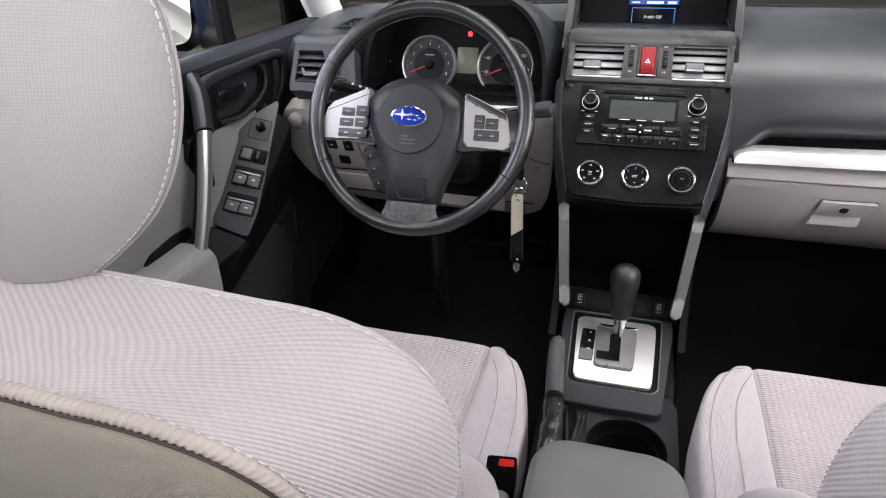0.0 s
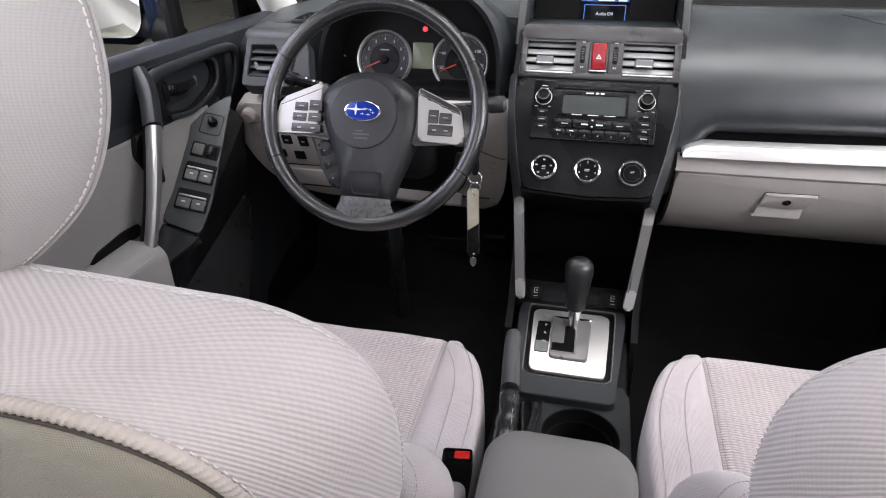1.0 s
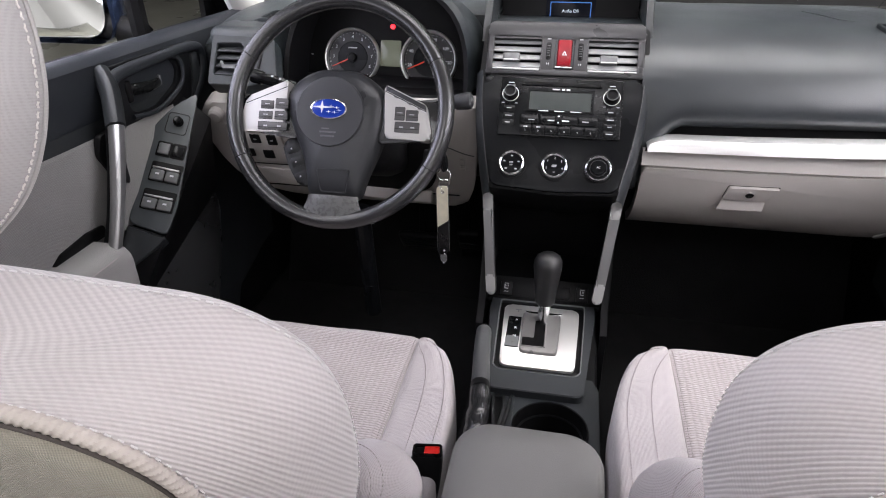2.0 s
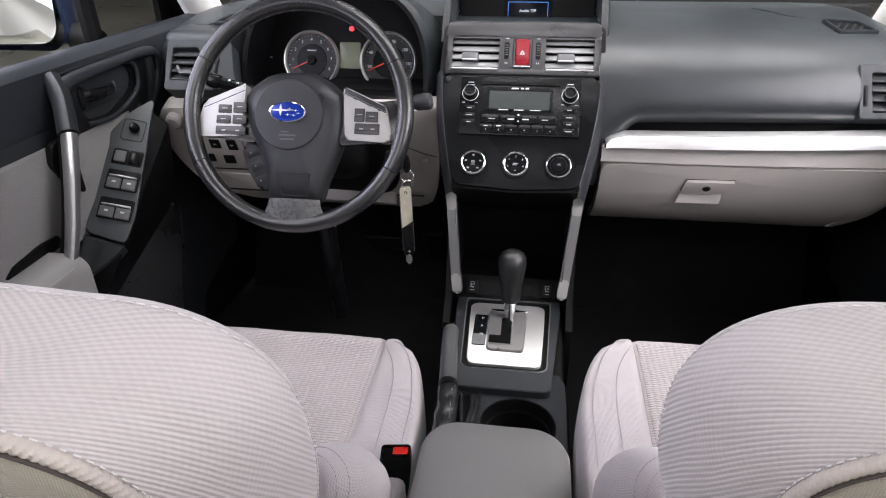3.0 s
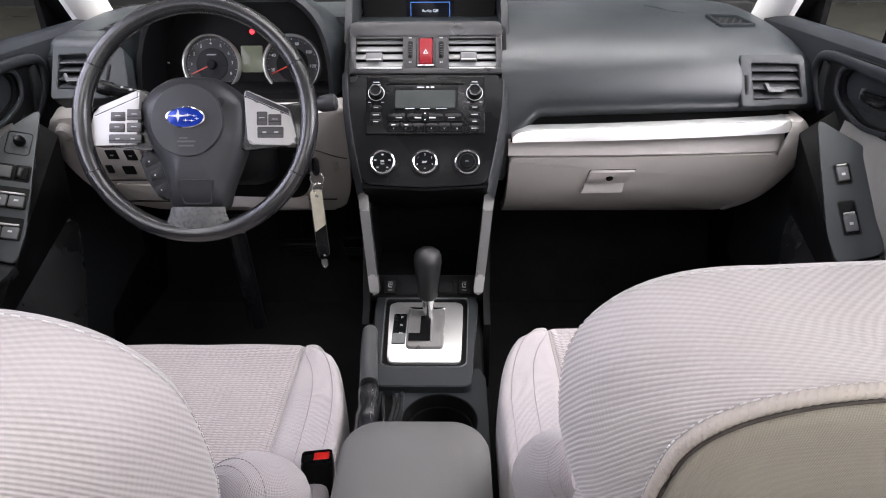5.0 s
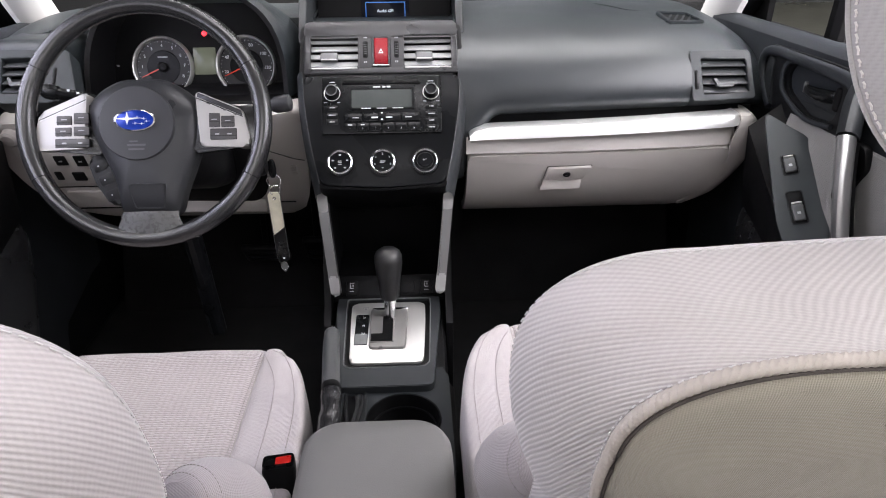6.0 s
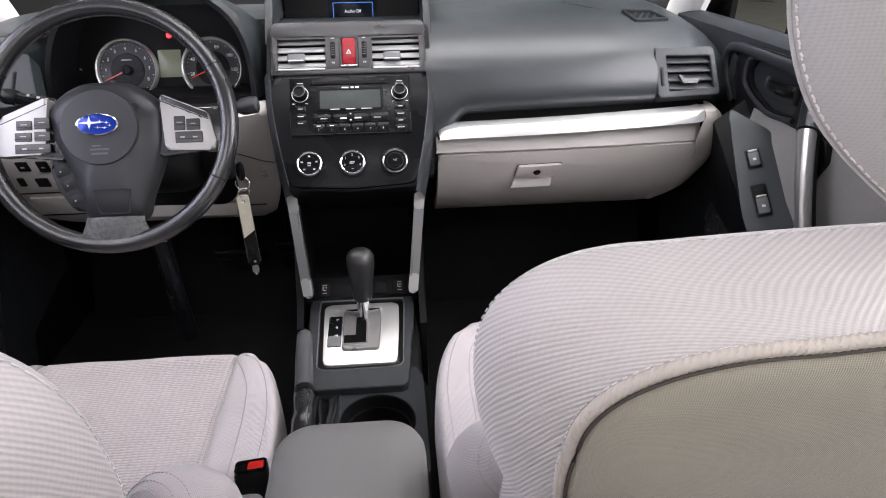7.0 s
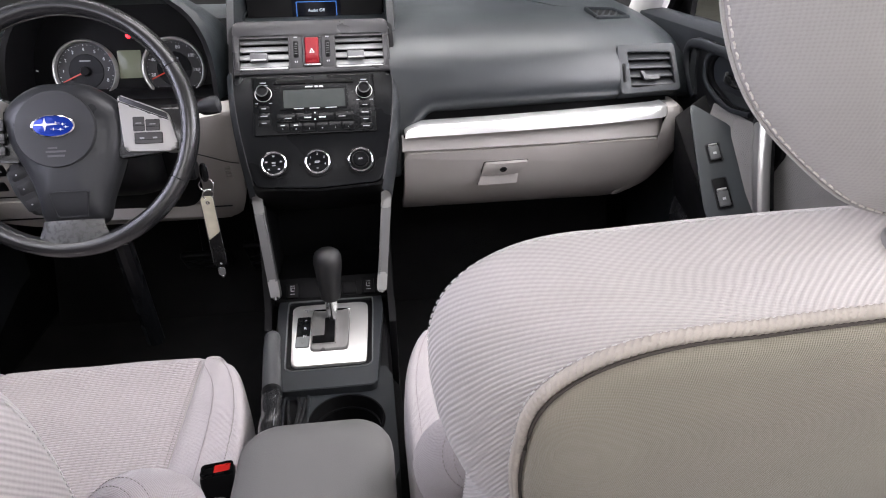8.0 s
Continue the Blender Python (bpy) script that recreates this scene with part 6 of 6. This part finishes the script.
def selector():
    ob = thing("gear_selector", pose(0.004, -0.092, 0.575, -14, 0, 0), "black gear selector knob on a chrome shaft", "gear lever")
    part("shaft", lathe([(0.0075, -0.02), (0.0075, 0.026), (0.0095, 0.030), (0.0105, 0.052), (0.0125, 0.056)], 20), CHROME, ob, "chrome shaft")
    kn = loft([[(rx * math.cos(a), oy + ry * math.sin(a), z) for a in [2 * math.pi * k / 28 for k in range(28)]] for z, rx, ry, oy in ((0.050, 0.0125, 0.0125, 0), (0.056, 0.0165, 0.0165, 0), (0.075, 0.0180, 0.019, 0.000), (0.100, 0.0215, 0.023, -0.002), (0.116, 0.0235, 0.026, -0.003), (0.128, 0.0230, 0.0255, -0.003), (0.136, 0.0190, 0.021, -0.002), (0.141, 0.011, 0.012, -0.001), (0.142, 0.002, 0.002, 0))], True, True, True)
    part("knob", kn, KNOB, ob, "black grained knob")


def handbrake():
    ob = thing("hand_brake", pose(-0.087, 0, 0), "dark grey hand brake lever with a wrinkled leather gaiter", "hand brake")
    path = smooth_path([(-0.0045, -0.128, 0.594), (-0.0035, -0.140, 0.593), (0.0, -0.185, 0.590), (0.0085, -0.264, 0.585)], 6)
    part("grip", tube(path, [0.0095, 0.0112, 0.0118, 0.0121] + [0.0126 + 0.0001 * i for i in range(len(path) - 4)], 18, False, None, 1.0), GRIPGREY, ob, "grey rubber grip")
    part("grip_collar", tube([(0.0075, -0.257, 0.5855), (0.0090, -0.268, 0.5848)], 0.0146, 18), BLACK, ob)
    part("release_button", tube([(-0.0045, -0.130, 0.594), (-0.0045, -0.119, 0.595), (-0.0045, -0.116, 0.5952)], [0.0042, 0.0042, 0.003], 12), CHROME, ob, "small chrome release button")
    pl, rad = [], []
    for i in range(29):
        f = i / 28
        pl.append((0.009 + 0.011 * f + 0.001 * math.sin(9 * f), -0.266 - 0.15 * f, 0.584 - 0.014 * f))
        rad.append(0.0142 + 0.0030 * f + 0.0010 * math.sin(22 * f + 9 * f * f))
    g = tube(pl, rad, 20, False, None, 1.05)
    for v in g.verts:
        v.co += 0.0030 * noise.noise_vector(v.co * 48) + 0.0012 * noise.noise_vector(v.co * 130)
    part("gaiter", g, LEATHER, ob, "wrinkled black leather gaiter")
    part("gaiter_seam", tube([(p[0] + 0.006, p[1], p[2] + rad[i] * 0.98) for i, p in enumerate(pl) if i > 2], 0.0008, 6), SWITCHGREY, ob)
    part("gaiter_surround", frame_ring(round_rect(0.020, 0.060, -0.360, -0.2395, 0.008), round_rect(0.024, 0.0565, -0.357, -0.2430, 0.006), 0.553, 0.5605), CHARCOAL, ob, "rounded edge of the gaiter's opening")
    for x0, x1, lean, r in ((0.0265, 0.0340, 0.0, 0.0030), (0.0420, 0.0415, 0.004, 0.0042), (0.0525, 0.0470, 0.002, 0.0032)):
        f = smooth_path([(x0, -0.246, 0.5560), (x0 * 0.6 + x1 * 0.4 + lean, -0.275, 0.5595), (x1, -0.315, 0.5585), (x1 - 0.002, -0.352, 0.5550)], 6)
        part("gaiter_fold", tube(f, [r * (0.6 + 0.4 * math.sin(math.pi * (i + 2) / (len(f) + 4))) for i in range(len(f))], 10, False, None, 1.2), LEATHER, ob)


GRIPGREY = material("brake_grip_grey", (0.050, 0.052, 0.054), 0.45, 0, 0.12, 10, 900, 0.4, 0.0005)
selector()
handbrake()


def armrest():
    ob = thing("console_armrest", pose(0.002, -0.58, 0), "grey vinyl padded lid of the centre console", "armrest")
    rings = []
    top = 0.672
    for f, z in ((0.90, 0.545), (0.99, 0.60), (1.0, 0.625), (1.0, 0.645), (0.985, 0.656), (0.95, 0.664), (0.88, 0.669), (0.6, 0.672), (0.2, 0.673)):
        rings.append([(x * (f if f > 0.9 else f), y * (1 - (1 - f) * 0.55), z) for x, y in round_rect(-0.088, 0.088, -0.17, 0.165, 0.045, 8)])
    part("lid", loft(rings, True, True, True), STONE_DARK, ob, "padded vinyl lid")
    part("box", rbox(-0.085, 0.085, -0.16, 0.15, 0.40, 0.55, 0.01), BLACK, ob)


armrest()


# ---- front seats ----
def seat(name_label, m, recline=0.0, inner=1, shift=(0, 0, 0), rest=(0, 0, 0), size=1.0, group="front seats"):
    """Cushion, backrest with a piped rear shell, headrest. Origin under the cushion's middle."""
    ob = thing("front_seat", m, name_label, "car seat", group)
    part("seat_base", rbox(-0.20, 0.20, -0.30, 0.16, -0.26, -0.06, 0.03, 3), BLACK, ob)
    # cushion: the section runs across, from hem to hem
    L0, L1 = -0.34, 0.250
    def plan(y):
        k = max(0.0, (y - (L1 - 0.215)) / 0.172)
        return 0.252 - 0.068 * (1 - math.sqrt(max(0.0, 1 - min(1.0, k) ** 1.6))) * 0.96
    def crown(x, y):
        f = min(1.0, max(0.0, (y - (L1 - 0.060)) / 0.060))
        front = -0.050 * (1 - math.sqrt(max(0.0, 1 - min(1, f) ** 2.2)))
        bol = 0.0035 * (1 - f) * math.exp(-((abs(x) - 0.205) / 0.035) ** 2) - 0.005 * math.exp(-((abs(x) - 0.158) / 0.005) ** 2)
        dish = -0.012 * math.exp(-((y + 0.15) / 0.12) ** 2) * max(0, 1 - (x / 0.19) ** 2)
        return front + bol + dish + 0.0035 * noise.noise(Vector((x * 9, y * 9, 3)))
    ys = steps(L0, L1 - 0.025, 30) + [L1 - 0.016, L1 - 0.008, L1 - 0.003, L1]
    def strip(a, b, n, side=0):
        rings = []
        for y in ys:
            w = plan(y)
            row = []
            for x in steps(a, b, n):
                xx = x if abs(x) <= 0.158 else math.copysign(0.158 + (abs(x) - 0.158) * (w - 0.174) / 0.078, x)
                row.append((xx, y, crown(x, y)))
            if side:
                top = row[-1] if side > 0 else row[0]
                edge = []
                for q in steps(0.15, 1.5, 7):
                    edge.append((top[0] + side * 0.016 * math.sin(min(q, 1.57)), y, top[2] - 0.020 * (1 - math.cos(q)) - 0.10 * max(0, q - 0.9)))
                edge.append((top[0] + side * 0.010, y, -0.15))
                row = row + edge if side > 0 else edge[::-1] + row
            rings.append(row)
        # front lip drawn down
        last = rings[-1]
        rings.append([(x, y - 0.004, min(z, -0.10)) for x, y, z in last])
        rings.append([(x, y - 0.02, -0.15) for x, y, z in last])
        return loft(rings, False)
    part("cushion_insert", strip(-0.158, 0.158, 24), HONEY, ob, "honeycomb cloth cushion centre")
    for s in (-1, 1):
        a, b = (0.158, 0.236) if s > 0 else (-0.236, -0.158)
        bo = part("cushion_bolster", strip(a, b, 10, s), PLAINCLOTH, ob, "plain cloth cushion side")
        # stitch threads coloured grey to hold the shadow of the seams as well
        for off, mt in ((0.199, DARKTHREAD), (0.232, SEAM)):
            line = []
            for y in steps(L0 + 0.05, L1 - (0.050 if off < 0.21 else 0.04), 60):
                k = max(0, (y - 0.08) / 0.085)
                x = max(0.168, off - 0.012 * k ** 3) if off < 0.21 else off
                line.append((s * (0.158 + (x - 0.158) * (plan(y) - 0.174) / 0.078), y, crown(s * x, y) + 0.0010))
            part("stitching", stitches(line, 0.004, 0.002, 0.0006), mt, bo)
        seam = [(s * 0.158, y, crown(s * 0.158, y) + 0.0004) for y in steps(L0 + 0.05, L1 - 0.02, 50)]
        part("seam", tube(seam, 0.0010, 6), SEAM, bo)
        row = [(s * 0.1535, y, crown(s * 0.1535, y) + 0.0006) for y in steps(L0 + 0.05, L1 - 0.03, 50)]
        part("insert_stitching", stitches(row, 0.003, 0.003, 0.0008), DARKTHREAD, bo, "dark stitching beside the seam")
    # backrest, in its own leaning frame: y forward, z up along the back
    H = 0.502
    upright = pose(0, -0.185, -0.030, 20, 0, 0)
    lean = pose(*shift) @ upright @ pose(0, 0, H, recline, 0, 0) @ pose(0, 0, -H)
    def outline(grow=0.0, drop=0.0, narrow=0.0):
        pts = []
        def half(z):
            return 0.243 - min(0.036, 1.2 * (0.42 - z) ** 2) - narrow
        r = 0.088 + min(0.010, max(0.0, -grow - 0.004))
        for z in steps(-0.12, H - drop - r, 16):
            pts.append((half(z) + grow, z))
        hw = half(H - drop - r) + grow
        for i in range(1, 17):
            a = math.pi / 2 * i / 16
            c, s2 = math.cos(a) ** 0.80, math.sin(a) ** 0.80
            pts.append((hw - r + r * c, H - drop - r + (r + grow * 0.5) * s2))
        flat = pts[-1]
        for x in steps(flat[0] * 0.86, 0.0, 6):
            pts.append((x, flat[1] + 0.006 * (1 - (x / flat[0]) ** 2)))
        return pts + [(-x, z) for x, z in pts[:-1][::-1]]
    def ring(d, **kw):
        return [(x, d, z) for x, z in outline(**kw)]
    bands = [(0.004, -0.012, 0.006), (0.0, -0.004, 0.0030), (-0.005, 0.0005, 0.0)]
    for q in steps(0, 1, 8):
        grow = 0.0040 - 0.0426 * q ** 2.2
        bands.append((-0.012 - 0.068 * q, grow, grow / 2 - (0.0040 + 0.0112 * q - 0.0039 * q * q)))
    bands = smooth_path(bands, 8)
    cover = loft([ring(d, grow=g, drop=p) for d, g, p in bands], False)
    # the map counts from the middle of the roll towards the console
    lay = cover.loops.layers.uv.active
    mid = max(l[lay].uv.x for f in cover.faces for l in f.loops) / 2
    for f in cover.faces:
        for l in f.loops:
            l[lay].uv.x = inner * (mid - l[lay].uv.x)
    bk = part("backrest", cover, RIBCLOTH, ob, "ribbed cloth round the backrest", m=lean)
    part("piping", cord(smooth_path(ring(-0.0820, grow=-0.0386, drop=-0.0306), 4), 0.0034, 0.0038, 16, 0.24), PIPE, bk, "thick corded piping")
    part("piping_stitch", stitches([(x, -0.0785, z) for x, d, z in ring(-0.0785, grow=-0.0356, drop=-0.0293)], 0.003, 0.003, 0.0005, Vector((0, -0.0002, 0.0003))), CLOTHTHREAD, bk)
    # dark tube drawn in for the shade along the seam under the piping
    part("piping_shade_seam", tube(smooth_path(ring(-0.0855, grow=-0.0412, drop=-0.0294), 2), 0.0011, 6), SEAMSHADE, bk)
    d, g, p = min(bands, key=lambda q: abs(q[0] + 0.0105))
    part("front_stitch", stitches([(x, y, z) for x, y, z in ring(d, grow=g + 0.0006, drop=p - 0.0005)], 0.004, 0.003, 0.0005, Vector((0, -0.0002, 0.0003))), CLOTHTHREAD, bk, "pale seam stitching")
    # rear panel, bulging a little
    rim_ = ring(-0.084, grow=-0.0424, drop=-0.0289)
    rp = [ring(-0.0800, grow=-0.0400, drop=-0.0300)] + [[(x * f, d, 0.16 + (z - 0.16) * f) for x, y_, z in rim_] for f, d in ((1.0, -0.0835), (0.994, -0.0862), (0.975, -0.0890), (0.93, -0.0915), (0.8, -0.095), (0.5, -0.098), (0.02, -0.099))]
    part("rear_panel", loft(rp, False, planar=True), BACKVINYL, ob, "taupe cloth rear panel of the backrest", m=lean)
    # front face: insert and wings
    fp = [ring(0.003, grow=-0.012, drop=0.011), ring(0.010, grow=-0.03, drop=0.012), ring(0.008, grow=-0.09), ring(0.002, grow=-0.20, drop=0.15)]
    part("front_panel", loft(fp, False), HONEY, ob, "honeycomb cloth front of the backrest", m=lean)
    for s in (-1, 1):
        w = smooth_path([(s * 0.182, 0.022, 0.172), (s * 0.199, 0.045, 0.135), (s * 0.203, 0.055, 0.07), (s * 0.180, 0.030, 0.0)], 8)
        n = len(w)
        radii = [0.016 + 0.031 * math.sin(math.pi * (i + 1) / (n + 3)) ** 0.5 for i in range(n)]
        wg = part("backrest_wing", tube(w, radii, 20, False, None, 0.9, (0, 1, 0)), PLAINCLOTH, ob, "padded wing of the backrest", m=upright)
        for i, mt in ((2, SEAM), (4, SEAM)):
            d = (w[i + 1] - w[i - 1]).normalized()
            a = d.cross(Vector((0, 1, 0))).normalized()
            b = a.cross(d)
            loop = [w[i] + a * (radii[i] * 1.008 * math.cos(2 * math.pi * k / 60)) + b * (radii[i] * 0.908 * math.sin(2 * math.pi * k / 60)) for k in range(61)]
            part("wing_stitch", stitches(loop, 0.003, 0.002, 0.0005), mt, wg)
    # headrest low on the backrest; the seam runs round its widest outline
    hl = pose(*rest) @ pose(0, -0.360, 0.555, -11.3, 0, 0) @ Matrix.Diagonal((size, size, size, 1))
    half = [(0.0, -0.110), (0.03, -0.100), (0.060, -0.078), (0.086, -0.052), (0.101, -0.025), (0.1085, 0.005), (0.1075, 0.035), (0.099, 0.062), (0.078, 0.086), (0.0, 0.098)]
    hp = [(p.x, p.y) for p in smooth_path([(x, z, 0) for x, z in half], 5)]
    hp = hp + [(-x, z) for x, z in hp[1:-1][::-1]]
    def hring(f, d):
        return [(x * f, d, z * f) for x, z in hp]
    dome = lambda d, t: math.sqrt(max(0.0004, 1 - (d / t) ** 2))
    hb = part("headrest", loft([hring(0.995, 0.001)] + [hring(f, d) for f, d in ((0.90, 0.010), (0.80, 0.020), (0.68, 0.030), (0.50, 0.039), (0.25, 0.045))], True, False, True), HEADCLOTH, ob, "rounded cloth headrest", m=hl)
    part("headrest_rear", loft([hring(0.995, -0.001)] + [hring(dome(d, 0.058), d) for d in (-0.008, -0.017, -0.027, -0.037, -0.046, -0.053, -0.0573)], True, False, True, planar=True), HEADCLOTH, hb, "rear panel of the headrest")
    edge = [(x, 0.0, z) for x, d, z in hring(1.0, 0)]
    part("headrest_piping", tube(edge, 0.0012, 8, True, None, 1.0, (0, 1, 0)), HEADCLOTH, hb)
    inner = [(x, -0.0048, z) for x, d, z in hring(0.998, 0)]
    part("headrest_stitch", stitches(inner + inner[:1], 0.004, 0.002, 0.0006, Vector((0, -0.0007, 0))), THREAD, hb)
    part("post_plinth", lathe([(0.021, -0.020), (0.021, 0.004), (0.019, 0.009), (0.014, 0.012), (0.0001, 0.013)], 28), GUIDE, hb, "grey plastic headrest plinth", m=pose(0, -0.020, -0.126, 12, 0, 0))
    return ob


SEAMSHADE = material("seam_shade", (0.07, 0.06, 0.055), 0.9, 0, 0.2, 40, 1500, 0.4, 0.0003)
CLOTHTHREAD = material("cloth_thread", (0.66, 0.64, 0.635), 0.85, 0, 0.1, 40, 2000, 0.5, 0.0004)
SEAM = material("seam_grey", (0.30, 0.275, 0.27), 0.85, 0, 0.1, 40, 1500, 0.4, 0.0003)
GUIDE = material("post_guide_grey", (0.27, 0.265, 0.265), 0.4, 0, 0.06, 20, 900, 0.2, 0.0003)
driver = seat("pale grey cloth driver's seat set low behind the wheel", pose(-0.360, -0.355, 0.572), -3.5, 1, (0.0240, -0.0540, 0.0442), (0.0520, -0.0430, 0.0144), 0.85)
passenger = seat("pale grey cloth passenger seat set a little higher", pose(0.360, -0.355, 0.607), 0.0, -1)


def buckle():
    ob = thing("seat_belt_buckle", pose(-0.127, -0.415, 0.598, -14, 0, 8), "black seat belt buckle with a red release button", "seat belt buckle")
    case = loft([[(0.001 + x, y * k, z) for x, y in round_rect(-w, w, -0.0140, 0.0140, 0.005, 4)] for z, w, k in ((-0.125, 0.006, 0.6), (-0.085, 0.010, 0.8), (-0.045, 0.0165, 1.0), (-0.020, 0.0195, 1.0), (-0.004, 0.0200, 1.0), (-0.0005, 0.0190, 0.95))], True, True, True)
    part("case", case, BLACK, ob, "tapered black buckle case")
    part("rim", frame_ring(round_rect(-0.0180, 0.0200, -0.0130, 0.0130, 0.005, 4), round_rect(-0.0150, 0.0172, -0.0100, 0.0100, 0.003, 4), -0.003, 0.0042), GLOSS, ob)
    part("release_button", rbox(-0.0030, 0.0168, -0.0096, 0.0096, -0.004, 0.0028, 0.002, 3), BUCKLERED, ob, "red release button")
    part("tongue_slot", rbox(-0.0148, -0.0036, -0.0080, 0.0080, -0.003, 0.0003, 0.0004), CUPBLACK, ob)


buckle()


# ---- pedals in the footwell ----
def pedals():
    for name, x, w, z in (("brake_pedal", -0.32, 0.055, 0.47), ("accelerator_pedal", -0.195, 0.028, 0.47)):
        ob = thing(name, pose(x, 0.40, z, 38, 0, 0), "black rubber pedal in the dark footwell", "pedal")
        pad = part("pad", rbox(-w, w, -0.010, 0.010, -0.035 if w > 0.04 else -0.07, 0.035 if w > 0.04 else 0.07, 0.008, 3), BLACK, ob)
        for i in range(4):
            part("rib", rbox(-w * 0.8, w * 0.8, -0.013, -0.009, -0.024 + 0.015 * i, -0.018 + 0.015 * i, 0.001), BLACK, pad)
        part("arm", tube([(0, 0.005, 0.0), (0, 0.10, 0.10), (0, 0.24, 0.22)], 0.008, 8), BLACK, ob)


pedals()
